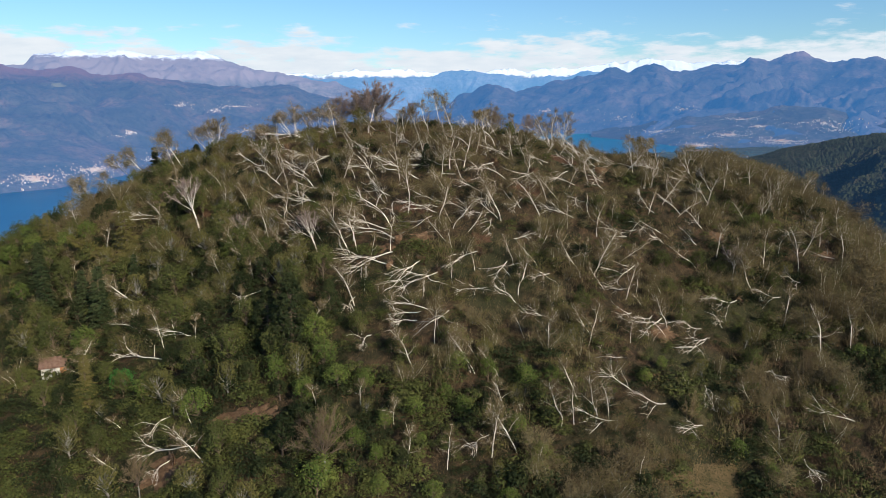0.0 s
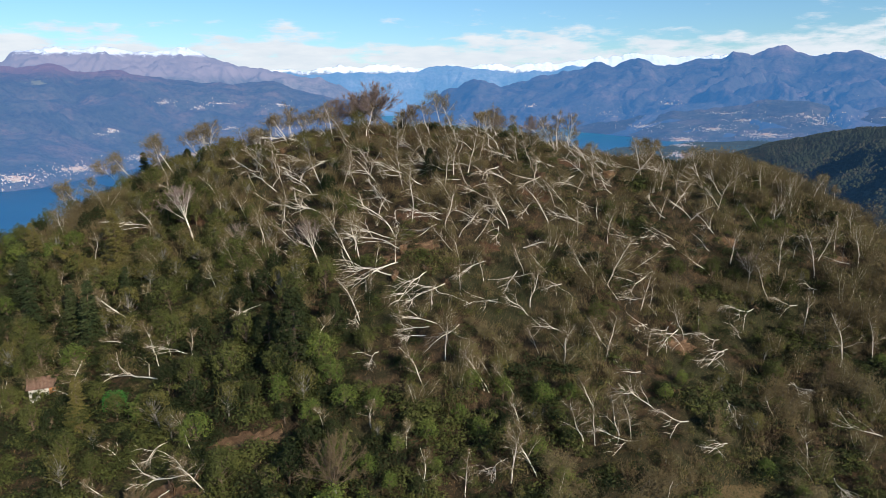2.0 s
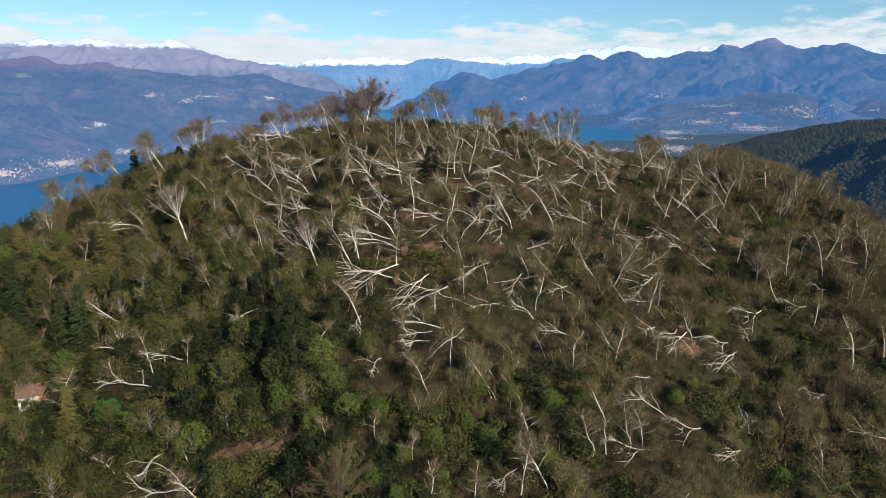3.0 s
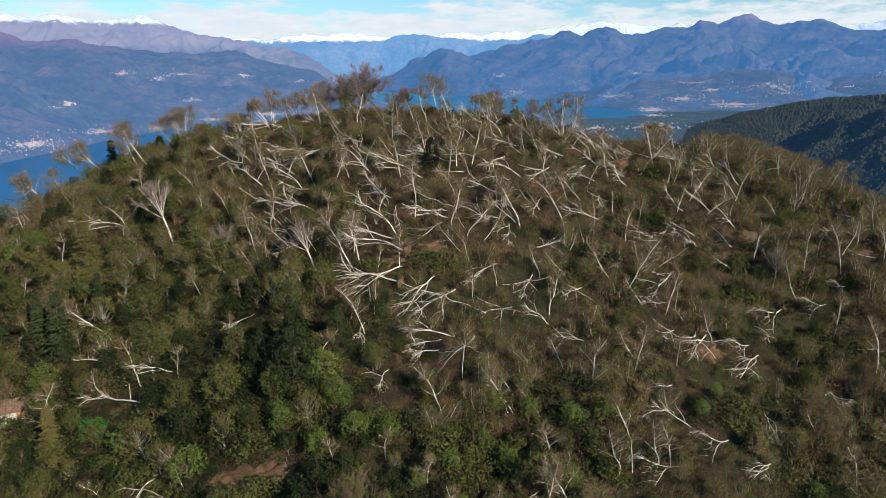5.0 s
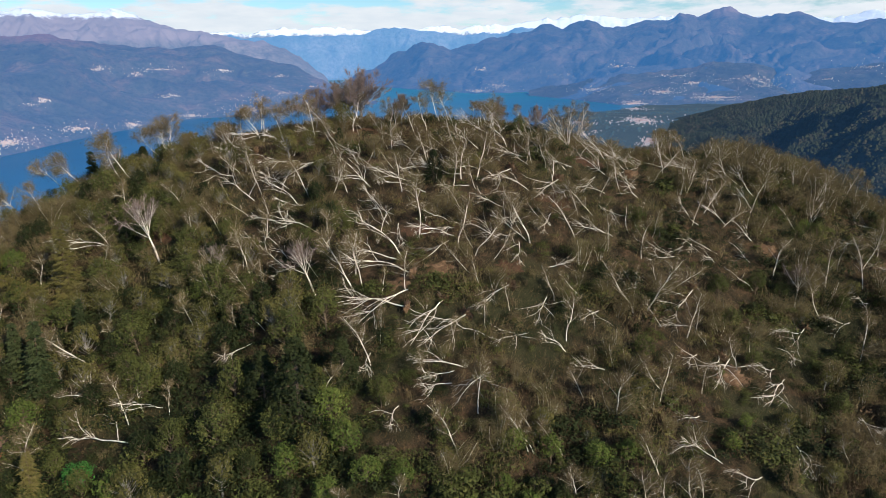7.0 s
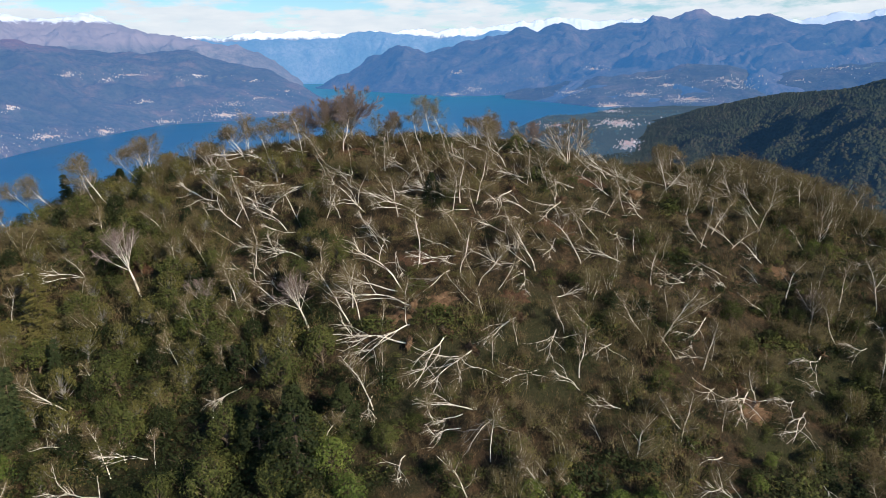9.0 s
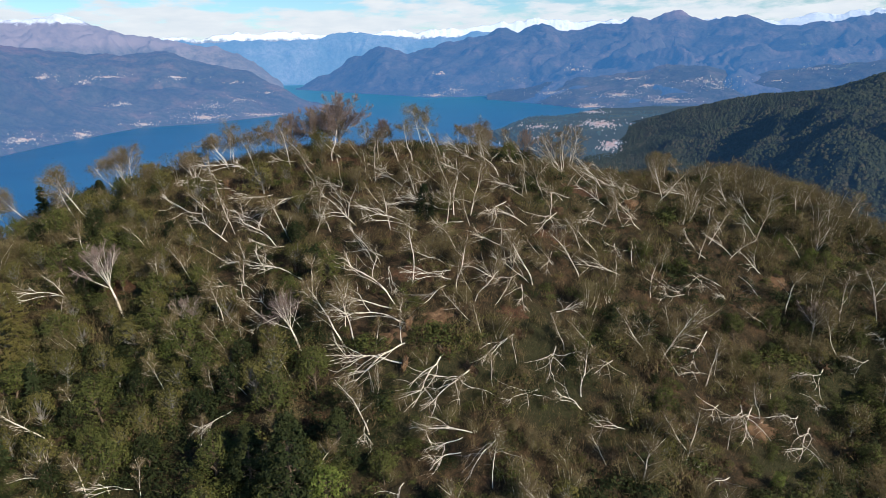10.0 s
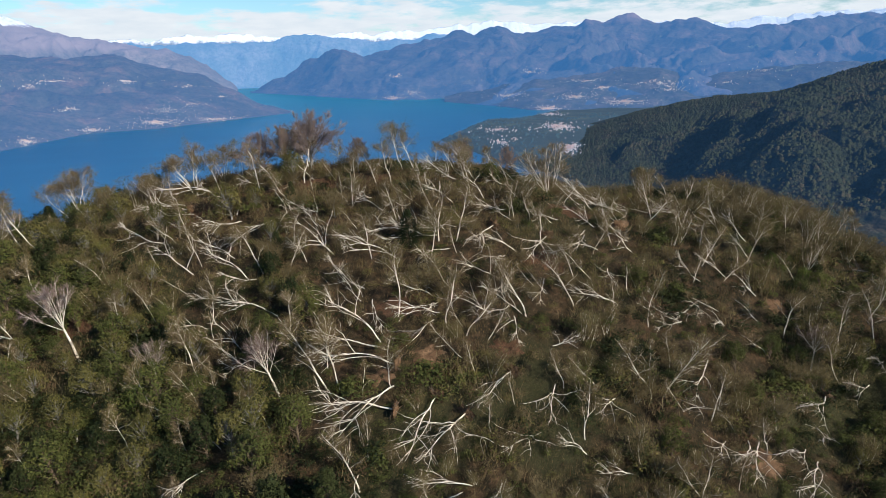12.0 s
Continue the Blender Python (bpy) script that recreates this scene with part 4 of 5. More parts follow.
# birches half thrown by the wind, leaning on one another
for i in range(46):
    x, y = dice.uniform(-46, 62), dice.uniform(138, 190)
    lean = dice.uniform(-68, -28) if x < 4 or dice.random() < 0.55 else dice.uniform(24, 62)
    BARE.put(stand(x, y, dice.uniform(0.55, 1.05), lean, dice.uniform(0, 360), 0.1, dice.uniform(0.55, 0.8), dice.uniform(-22, 12)))
for x, y, h, a in ((-12.6, 176.7, 4.6, -13), (29.5, 91.5, 5.7, 3), (3, 172, 5, 4), (33, 152, 6, -6), (-24, 178, 5, 8), (58, 160, 6, 5)):
    SNAG.put(stand(x, y, h / 10, a, dice.uniform(0, 360), 0, 1.4))


def free(x, y, others, gap):
    return all((x - p) ** 2 + (y - q) ** 2 > gap * gap for p, q in others)


# the rest of the thin birch wood
for i in range(150):
    x, y = dice.uniform(-100, 112), dice.uniform(92, 212)
    if gz(x, y) < -6 or (y > 184 and 30 < x < 68) or not free(x, y, poles, 3.2) or abs(x) > 25 + (y - 60) * 0.75:
        continue
    green = x < -15 and y < 150
    if green and dice.random() < 0.6:
        continue
    kind = OLIVE if dice.random() < (0.5 if green or x > 55 else 0.28) else BARE
    kind.put(stand(x, y, dice.uniform(0.55, 1.0), dice.uniform(-22, 14), dice.uniform(0, 360), 0, dice.uniform(0.8, 1.0), dice.uniform(-10, 8)))
    poles.append((x, y))

for i in range(64):
    x, y = dice.uniform(-50, 76), dice.uniform(128, 190)
    if free(x, y, poles, 2.2):
        BARE.put(stand(x, y, dice.uniform(0.5, 0.85), dice.uniform(-30, 18), dice.uniform(0, 360), 0, dice.uniform(0.6, 0.85), dice.uniform(-14, 10)))
        poles.append((x, y))

# slender birches along the eastern brow
for i in range(16):
    x = dice.uniform(50, 103)
    y = 190 - (x - 50) * 0.36 + dice.uniform(-7, 2)
    (OLIVE if i % 3 else BARE).put(stand(x, y, dice.uniform(0.55, 0.95), dice.uniform(-12, 16), dice.uniform(0, 360), 0, dice.uniform(0.85, 1.1)))
    poles.append((x, y))

# beech and its companions on the summit
BEECH = Kind(*[make_tree("beech_tree", "broad leafless beech with a dome of purplish twigs", beech_parts(s), (M_GREYBARK, M_GREYBARK, M_BEECHTWIG, M_LEAFBROWN), LEAFY, "beeches on the summit") for s in (71, 72)])
for x, y, h, w in ((-18.4, 192.5, 14.0, 1.15), (-29, 195, 10.5, 0.95), (-23.6, 193.5, 11.5, 0.95), (-52, 198, 6, 0.9), (-9, 193, 7.5, 0.8), (23, 192, 7.5, 0.7), (14, 194, 7.5, 0.7), (-79, 203, 8, 0.7)):
    BEECH.put(stand(x, y, h / 11, 0, dice.uniform(0, 360), 0, w))
CHESTNUT = Kind(make_tree("chestnut_tree", "grey bare chestnut with spreading fine branches", beech_parts(73, 11.0, 0.25, 20, 26), (M_GREYBARK, M_BROWNBARK, M_TWIG, M_LEAFOLIVE), LEAFY, "bare chestnuts"))
for x, y, h, w in ((-17.5, 93.5, 12.5, 0.9), (-47, 96, 8, 0.7), (66, 118, 7, 0.6)):
    CHESTNUT.put(stand(x, y, h / 11, 0, dice.uniform(0, 360), 0, w))

# conifers
SPRUCE = Kind(*[make_tree("spruce_tree", "dark green spruce with drooping tiers of branches", conifer_parts(s), (M_BROWNBARK, M_NEEDLE), ("trunk", "foliage"), "spruces") for s in (81, 82)])
LARCH = Kind(make_tree("larch_tree", "yellowing larch with thin feathery branches", conifer_parts(83, 13, 2.9, 1.0, 0.05, 0.07), (M_BROWNBARK, M_LARCH), ("trunk", "foliage"), "larches"))
FIR = Kind(make_tree("yew_tree", "dense dark evergreen with a rounded conical crown", yew_parts(84), (M_BROWNBARK, M_BROWNBARK, M_LEAFDARK), ("trunk", "branchwork", "foliage"), "dark evergreens"))
for x, y, h, w in ((-73.1, 140.4, 15, 1.0), (-79, 146, 12, 1.0), (-83, 199, 10.5, 1.1), (-90, 150, 13, 1.0), (-97, 160, 12, 1.0), (-70, 150, 9, 0.9)):
    SPRUCE.put(stand(x, y, h / 13, dice.uniform(-4, 4), dice.uniform(0, 360), 0, w))
for x, y, h, a in ((-74.5, 159.2, 16, -3), (-100, 172, 11, -6), (-66, 118, 11, 3)):
    LARCH.put(stand(x, y, h / 13, a, dice.uniform(0, 360)))
LARCH.put(stand(-80, 163, 1.0, -62, 30))
for x, y, h, w in ((-27.3, 118.5, 15, 1.0), (-3.9, 162.5, 6.5, 1.0), (-21, 123, 9, 1.0), (-71, 199, 7, 1.1), (-23, 180, 4.5, 1.0), (-33, 124, 10, 1.0), (-71, 182, 6, 1.1), (-77, 190, 6.5, 1.0), (-62, 176, 5, 1.2), (-51, 173, 4.5, 1.2), (-66, 168, 5.5, 1.1), (-57, 188, 4.5, 1.1), (-26, 168, 4, 1.1), (-12, 182, 3.5, 1.1)):
    FIR.put(stand(x, y, h / 12, 0, dice.uniform(0, 360), 0, w))

# leafy trees of the lower wood
OAK = Kind(*[make_tree("oak_tree", "leafy green oak with an uneven crown", broadleaf_parts(s), (M_BROWNBARK, M_BROWNBARK, M_LEAFGREEN), ("trunk", "branchwork", "foliage"), "leafy trees of the lower wood") for s in (91, 92, 93)])
HAZEL = Kind(*[make_tree("hazel_tree", "bright green hazel with loose leaves", broadleaf_parts(s, 6.0, 2.6, 1700, 0.215), (M_BROWNBARK, M_BROWNBARK, M_LEAFBRIGHT), ("trunk", "branchwork", "foliage"), "leafy trees of the lower wood") for s in (94, 95)])
OLD = Kind(*[make_tree("chestnut_sapling", "olive brown chestnut with thinning autumn leaves", broadleaf_parts(s, 6.5, 2.4, 1200, 0.2), (M_GREYBARK, M_GREYBARK, M_LEAFOLIVE), ("trunk", "branchwork", "foliage"), "chestnuts turning brown") for s in (96, 97)])
HOLLY = Kind(*[make_tree("holly_tree", "small dark holly tree whose dense leaf colour also carries shade", broadleaf_parts(s, 5.5, 2.0, 1300, 0.22), (M_BROWNBARK, M_BROWNBARK, M_LEAFDARK), ("trunk", "branchwork", "foliage"), "dark hollies") for s in (98, 99)])


LOGS = np.array(logs)


def clear_of_logs(x, y):
    """How near the closest fallen stem lies, counted a little uphill so that nothing tall stands before it."""
    x, y = np.atleast_1d(np.asarray(x, float))[:, None], np.atleast_1d(np.asarray(y, float))[:, None] + 2.2
    ux, uy = np.cos(np.radians(LOGS[:, 3])), np.sin(np.radians(LOGS[:, 3]))
    t = np.clip((x - LOGS[:, 0]) * ux + (y - LOGS[:, 1]) * uy, 0, LOGS[:, 2])
    return np.hypot(x - LOGS[:, 0] - t * ux, y - LOGS[:, 1] - t * uy).min(1)


def greenness(x, y):
    x, y = np.atleast_1d(np.asarray(x, float)), np.atleast_1d(np.asarray(y, float))
    g = 0.33 + 0.17 / (1 + np.exp((28 - x) / 8)) + 0.78 / (1 + np.exp((x + 20) / 9)) / (1 + np.exp((y - 160) / 11)) + 0.95 / (1 + np.exp((y - 120) / 5)) / (1 + np.exp((x - 15) / 6))
    g = g - 0.22 / (1 + np.exp((163 - y) / 5)) * (x > -52)
    return g + 0.6 * fbm(x / 10, y / 10, 2, 44)


PITS = [(-43.5, 99.5, 4.6), (42.2, 126.4, 3.6), (-32.4, 106.3, 3.6), (-11.8, 141.5, 2.4), (41.8, 93.5, 7.0), (-4.4, 143.4, 2.6), (62, 152, 2.4), (86, 150, 2.6), (-36.5, 106.0, 3.4), (-28.5, 105.2, 2.8), (-78.5, 132.6, 3.6)]
RIDGE = [(-40, 186, 5.5), (-31, 186.5, 5), (-23, 186, 5), (-14, 186, 5), (-5, 185, 4.5), (30, 172, 4), (20, 158, 3.5), (-6, 152, 3.5), (46, 180, 4), (-60, 168, 4), (8, 143, 3)]
crowns = []
for i in range(3000):
    x, y = dice.uniform(-135, 105), dice.uniform(80, 212)
    if abs(x) > 22 + (y - 52) * 0.82 or len(crowns) > 365 or (y > 188 and x > -50):
        continue
    g = float(greenness(x, y)[0])
    if dice.random() > g * 1.35 - 0.1 or not free(x, y, crowns, 3.6) or clear_of_logs(x, y)[0] < 3.2 or any(math.hypot(x - p, y + 2 - q) < r + 1.5 for p, q, r in PITS):
        continue
    u = dice.random()
    # hollies kept frequent, as their dark leaves also stand in for deep shade
    kind = HAZEL if (u < 0.5 and y < 118 and x > -30) or u < 0.10 else OAK if u < 0.42 else HOLLY if u < 0.80 else OLD
    kind.put(stand(x, y, dice.uniform(0.75, 1.3) * (1.0 if x < -15 else 0.62), dice.uniform(-5, 5), dice.uniform(0, 360), 0, dice.uniform(0.95, 1.25)))
    crowns.append((x, y))

# olive chestnuts on the upper west flank
for i in range(400):
    x, y = dice.uniform(-82, -22), dice.uniform(132, 190)
    if len(crowns) > 425 or not free(x, y, crowns, 3.4) or clear_of_logs(x, y)[0] < 3.0 or x < -0.5 * y:
        continue
    OLD.put(stand(x, y, dice.uniform(0.8, 1.3), dice.uniform(-6, 4), dice.uniform(0, 360), 0, dice.uniform(1.0, 1.25)))
    crowns.append((x, y))

THICKET = Kind(*[make_tree("birch_thicket", "brown leafless thicket of young birches", sapling_parts(s), (M_GREYBARK, M_SCRUB, M_LEAFBROWN), ("brushwood", "twig_haze", "foliage"), "birch thickets") for s in (111, 112, 113)])
# built as young birches too, only with olive leaves
THICKET2 = Kind(*[make_tree("hazel_thicket", "olive thicket of young birches losing their leaves", sapling_parts(s, 1300), (M_BIRCH, M_SCRUB, M_LEAFOLIVE), ("brushwood", "twig_haze", "foliage"), "hazel thickets") for s in (114, 115)])
thickets = []
for i in range(4200):
    x, y = dice.uniform(-100, 112), dice.uniform(88, 204)
    if abs(x) > 24 + (y - 52) * 0.82 or len(thickets) >= 425 or not free(x, y, thickets, 2.7) or any(math.hypot(x - p, y + 2 - q) < r + 1 for p, q, r in PITS):
        continue
    if y > 177 and -50 < x < 12 and dice.random() < 0.8:
        continue
    g, near = float(greenness(x, y)[0]), float(clear_of_logs(x, y)[0])
    if dice.random() < g * 0.9 or (near < 2.2 and dice.random() < 0.8):
        continue
    s = dice.uniform(0.6, 1.15) * (1 if near > 3.4 else 0.6) * (0.65 if y > 177 and -50 < x < 68 else 1.35 if y > 186 or x > 62 else 1.0)
    (THICKET2 if dice.random() < 0.55 else THICKET).put(stand(x, y, s, dice.uniform(-10, 6), dice.uniform(0, 360), 0, dice.uniform(1.15, 1.7)))
    thickets.append((x, y))

# bushes
SHRUBS = {
    "green": Kind(*[make_tree("shrub", "low green bush on the slope", shrub_parts(s), (M_BROWNBARK, M_LEAFGREEN), ("brushwood", "foliage"), "bushes on the slope", "shrub") for s in (101, 102, 103)]),
    "olive": Kind(*[make_tree("shrub", "low olive bush with thinning leaves", shrub_parts(s, 520, 0.17, 1.6), (M_TWIG, M_LEAFOLIVE), ("brushwood", "foliage"), "bushes on the slope", "shrub") for s in (104, 105)]),
    "brown": Kind(*[make_tree("shrub", "leafless brown birch scrub", brush_parts(s), (M_TWIG, M_LEAFBROWN), ("brushwood", "foliage"), "bushes on the slope", "shrub") for s in (106, 107)]),
}
bushes = []
for i in range(2600):
    x, y = dice.uniform(-100, 108), dice.uniform(86, 200)
    if abs(x) > 22 + (y - 52) * 0.8 or len(bushes) >= 290 or not free(x, y, bushes, 2.9) or any(math.hypot(x - p, y + 1 - q) < r for p, q, r in PITS):
        continue
    g, near = float(greenness(x, y)[0]), float(clear_of_logs(x, y)[0])
    u = dice.random()
    kind = "green" if u < g else "olive" if u < g + (1 - g) * 0.5 else "brown"
    s = dice.uniform(0.8, 1.5) if near > 3.0 else dice.uniform(0.4, 0.6)
    SHRUBS[kind].put(stand(x, y, s, 0, dice.uniform(0, 360), -0.05, dice.uniform(1.0, 1.4)))
    bushes.append((x, y))


def scatter(name, label, patterns, material, places):
    """One mesh of many plants that nobody could count."""
    pile = Pile()
    for n, pattern in enumerate(patterns):
        v0, f0 = np.concatenate(pattern.v), np.concatenate(pattern.t)
        x, y, z, s, w, a = (q[:, None] for q in places[n::len(patterns)].T)
        c, q = np.cos(a), np.sin(a)
        vx, vy = v0[:, 0] * s * w, v0[:, 1] * s * w
        v = np.stack([vx * c - vy * q + x, vx * q + vy * c + y, v0[:, 2] * s + z - 0.05], -1)
        f = f0[None] + (np.arange(len(v)) * len(v0))[:, None, None]
        pile.add(v.reshape(-1, 3), f.reshape(-1, 3))
    return tagged(new(name, pile.mesh(name, material)), label, "undergrowth", kind="stuff")


def light_shrub(seed, n, size, twigs):
    rng = np.random.default_rng(seed)
    leaf, stem = Pile(), Pile()
    for i in range(6):
        az, out = rng.uniform(0, 6.28), rng.uniform(0.1, 1.4)
        tip = np.array([math.cos(az) * out, math.sin(az) * out, rng.uniform(0.4, 1.4) - 0.2 * out])
        blob_leaves(rng, leaf, tip, (0.75, 0.75, 0.6), n // 6, size)
        stem.ribbons(tip * [0.6, 0.6, 0.3] + rng.normal(0, 0.5, (twigs // 6, 3)), rng.normal(0, 0.38, (twigs // 6, 3)) + [0, 0, 1.0], 0.034, rng)
    return leaf, stem


rs = np.random.default_rng(77)
px, py = rs.uniform(-165, 150, 13500), rs.uniform(74, 236, 13500)
pz = ground_height(px, py)
keep = (px > -0.67 * py - 10) & (px < np.maximum(0.67 * py, 0.98 * py - 69) + 8) & (pz > -40)
for p, q, r in PITS:
    keep &= np.hypot(px - p, py - q) > r * 0.72
for p, q, r in RIDGE:
    keep &= (np.hypot((px - p) / 1.3, (py - q) / 0.8) > r * 0.9) | (rs.uniform(size=len(px)) < 0.25)
px, py, pz = px[keep], py[keep], pz[keep]
pg, pn, pu = greenness(px, py), clear_of_logs(px, py), rs.uniform(size=len(px))
ps = rs.uniform(0.85, 1.7, len(px)) * np.where(pn > 2.6, 1.0, 0.55)
plants = np.stack([px, py, pz, ps, rs.uniform(1.0, 1.5, len(px)), rs.uniform(0, 6.28, len(px))], 1)
is_green, is_olive = pu < pg, (pu >= pg) & (pu < pg + (1 - pg) * 0.42)
is_brown = ~is_green & ~is_olive
# patches of dark leaf colour in place of shaded gaps between bushes
shade_patch = fbm(px / 6, py / 6, 2, 91) > -0.05
for pick, seed, mat, lab, n, size in ((is_green & ~shade_patch, 201, M_LEAFGREEN, "green brambles and low leafy bushes", 186, 0.19), (is_green & shade_patch, 206, M_LEAFDARK, "holly and ivy undergrowth, its dark leaf colour standing in for shade", 186, 0.19), (is_olive, 211, M_LEAFOLIVE, "olive undergrowth with thinning leaves", 108, 0.18), (is_brown, 221, M_BRAMBLESHADE, "withered brown brambles and bracken, darkened in place of shade", 96, 0.17)):
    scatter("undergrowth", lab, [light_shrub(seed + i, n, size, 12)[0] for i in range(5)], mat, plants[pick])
scatter("undergrowth", "thin bare twigs standing in the brush", [light_shrub(231 + i, 12, 0.2, 78)[1] for i in range(5)], M_SCRUB, plants[~is_green])
rng0 = np.random.default_rng(5)
tx, ty = rng0.uniform(-110, 110, 60000), rng0.uniform(82, 205, 60000)
tz = ground_height(tx, ty)
tuft = Pile().ribbons(np.stack([tx, ty, tz - 0.05], 1), rng0.normal(0, 0.25, (60000, 3)) + [0, 0, 0.4], 0.075, rng0)
tagged(new("dry_grass", tuft.mesh("dry_grass", M_GRASS)), "dry yellow-brown grass and bracken tufts", "grass", kind="stuff")

# ---- bare soil, root plates, hut ----
M_SOIL = soil_mat()


def soil_patch(x, y, r, seed, material=None, label="torn bare orange-brown soil on the slope"):
    rng = np.random.default_rng(seed)
    t, a = np.meshgrid(np.linspace(0, 1, 14), np.radians(np.arange(0, 361, 6)), indexing="ij")
    rim = r * (0.78 + 0.34 * grain(np.cos(a) * 2 + seed, np.sin(a) * 2, seed) + 0.22 * grain(np.cos(a) * 5 + seed, np.sin(a) * 5, seed + 1))
    px_, py_ = x + t * rim * np.cos(a) * 1.3, y + t * rim * np.sin(a) * 0.8
    pz_ = ground_height(px_, py_) + 0.16 * (1 - t ** 2) - 0.14 * t ** 6 + 0.06 + 0.2 * (1 - t) * fbm(px_ * 1.1, py_ * 1.1, 3, seed)
    return tagged(sheet("soil_patch", px_, py_, pz_, material or M_SOIL), label, "bare soil", kind="structure")


for n, (x, y, r) in enumerate(PITS[:4] + PITS[5:-1]):
    soil_patch(x, y, r, 300 + n)

litter = Mat("leaf_litter", 0.95, 0.1)
litter.color(litter.mix(litter.span(litter.noise(7.0, 5, 0.7), 0.45, 0.62), litter.ramp(litter.noise(0.8, 5, 0.65), (0.3, (0.07, 0.038, 0.022)), (0.7, (0.17, 0.09, 0.052))), (0.035, 0.024, 0.014))).bump(litter.noise(5.0, 4), 1.0, 0.2)
for n, (x, y, r) in enumerate(RIDGE):
    soil_patch(x, y, r, 350 + n, litter.m, "reddish brown leaf litter under bare trees")

turf = Mat("dry_turf", 0.95, 0.1)
turf.color(turf.mix(turf.span(turf.noise(3.0, 5, 0.7), 0.45, 0.65), turf.ramp(turf.noise(0.5, 4), (0.3, (0.09, 0.07, 0.03)), (0.7, (0.17, 0.115, 0.058))), (0.045, 0.045, 0.018))).bump(turf.noise(5.0, 4), 1.0, 0.3)
soil_patch(42.5, 92.0, 9.5, 341, turf.m, "dry tawny turf of a small clearing")


def root_plate_parts(seed):
    """An upturned root plate: a ragged disc of earth with roots round its rim, standing on edge, facing -x."""
    rng = np.random.default_rng(seed)
    earth, root = Pile(), Pile()
    t, a = np.meshgrid(np.linspace(0, 1, 6), np.radians(np.arange(0, 360, 24)), indexing="ij")
    rim = 1.0 + 0.22 * rng.normal(size=a.shape[1])[None, :] * t
    y, z = t * rim * np.cos(a), t * rim * np.sin(a) * 0.85
    for sgn in (-1, 1):
        x = sgn * (0.28 - 0.2 * t ** 2) + 0.06 * rng.normal(size=t.shape)
        v = np.stack([x, y, z], -1)
        m = t.shape[1]
        i, j = np.meshgrid(np.arange(5), np.arange(m), indexing="ij")
        earth.add(v.reshape(-1, 3), np.stack([i * m + j, i * m + (j + 1) % m, (i + 1) * m + (j + 1) % m, (i + 1) * m + j], -1).reshape(-1, 4))
    for i in range(13):
        b = rng.uniform(0, 6.28)
        d = np.array([rng.uniform(-0.5, 0.2), math.cos(b), math.sin(b) * 0.85])
        root.tube(wander(rng, d * 0.55, d, rng.uniform(0.6, 1.1), 4, 0, 0.2), 0.05 * (1 - 0.85 * np.linspace(0, 1, 5)), 4)
    return earth, root


PLATES = []
for s in (401, 402):
    root = thing("root_plate", "upturned root plate of a birch with clinging brown earth", "root plate", "upturned root plates")
    e_, r_ = root_plate_parts(s)
    part("earth", e_, M_SOIL, root)
    tagged(part("root_tangle", r_, M_BROWNBARK, root), kind="stuff")
    PLATES.append(root)
PLATE = Kind(*PLATES)
for x, y, L, a in (MIDDLE[2], MIDDLE[3], MIDDLE[4], SHOULDER[11], SHOULDER[6], SHOULDER[8], FOOT[11], FOOT[13], UPPER[0], UPPER[4], SUMMIT[6], FOOT[0], MIDDLE[0], UPPER[6], SUMMIT[15]):
    h = radians(a)
    PLATE.put(pose(x - 0.3 * math.cos(h), y - 0.3 * math.sin(h), gz(x, y) + 0.75, 0, 0, a) @ Matrix.Diagonal((1.2, 1.4, 1.4, 1)))


def roof_mat(name, a, b):
    k = Mat(name, 0.85, 0.2)
    n = k.noise(2.2, 4)
    c = k.ramp(n, (0.3, a), (0.7, b))
    return k.color(k.mix(k.span(k.noise(9, 3), 0.5, 0.8, 0, 0.5), c, tuple(q * 0.5 for q in a))).bump(n, 0.4, 0.04).m


M_TILE = roof_mat("terracotta", (0.17, 0.10, 0.07), (0.26, 0.165, 0.115))
M_PLASTER = roof_mat("plaster", (0.55, 0.51, 0.45), (0.72, 0.69, 0.63))
M_ORANGE = roof_mat("orange_render", (0.45, 0.17, 0.07), (0.55, 0.24, 0.11))
M_DARK = roof_mat("dark_opening", (0.02, 0.02, 0.02), (0.04, 0.035, 0.03))

hut = thing("hut", "small hut with a terracotta tiled roof among the trees", "hut")
walls, gable = Pile().box((-3.2, -2.2, -1.2), (3.2, 2.2, 2.3)), Pile()
for sx in (-3.2, 3.2):
    gable.add([(sx, -2.2, 2.3), (sx, 2.2, 2.3), (sx, 0, 3.7)], [(0, 1, 2)])
part("wall", walls, M_PLASTER, hut)
part("gable", gable, M_PLASTER, hut)
part("front_wall", Pile().box((0.4, -2.26, -1.0), (3.1, -2.2, 2.25)), M_ORANGE, hut, "orange rendered wall panel")
door = part("door", Pile().box((-1.2, -2.25, -1.0), (-0.3, -2.2, 1.1)), M_DARK, hut)
window_ = part("window", Pile().box((-2.6, -2.25, 0.5), (-1.8, -2.2, 1.4)), M_DARK, hut)
part("frame", Pile().box((-2.68, -2.28, 0.42), (-1.72, -2.252, 0.5)).box((-2.68, -2.28, 1.4), (-1.72, -2.252, 1.48)), M_PLASTER, window_)
slope = math.atan2(1.6, 2.7)
tile = Pile()
arc = [(0.11 * math.cos(radians(b)), 0.11 * math.sin(radians(b))) for b in (180, 135, 90, 45, 0)]
tv = [(x, y, z) for y in (-0.29, 0.29) for x, z in arc]
tile.add(tv, [(i, i + 1, i + 6, i + 5) for i in range(4)])
tile_mesh = tile.mesh("roof_tile", M_TILE, True)
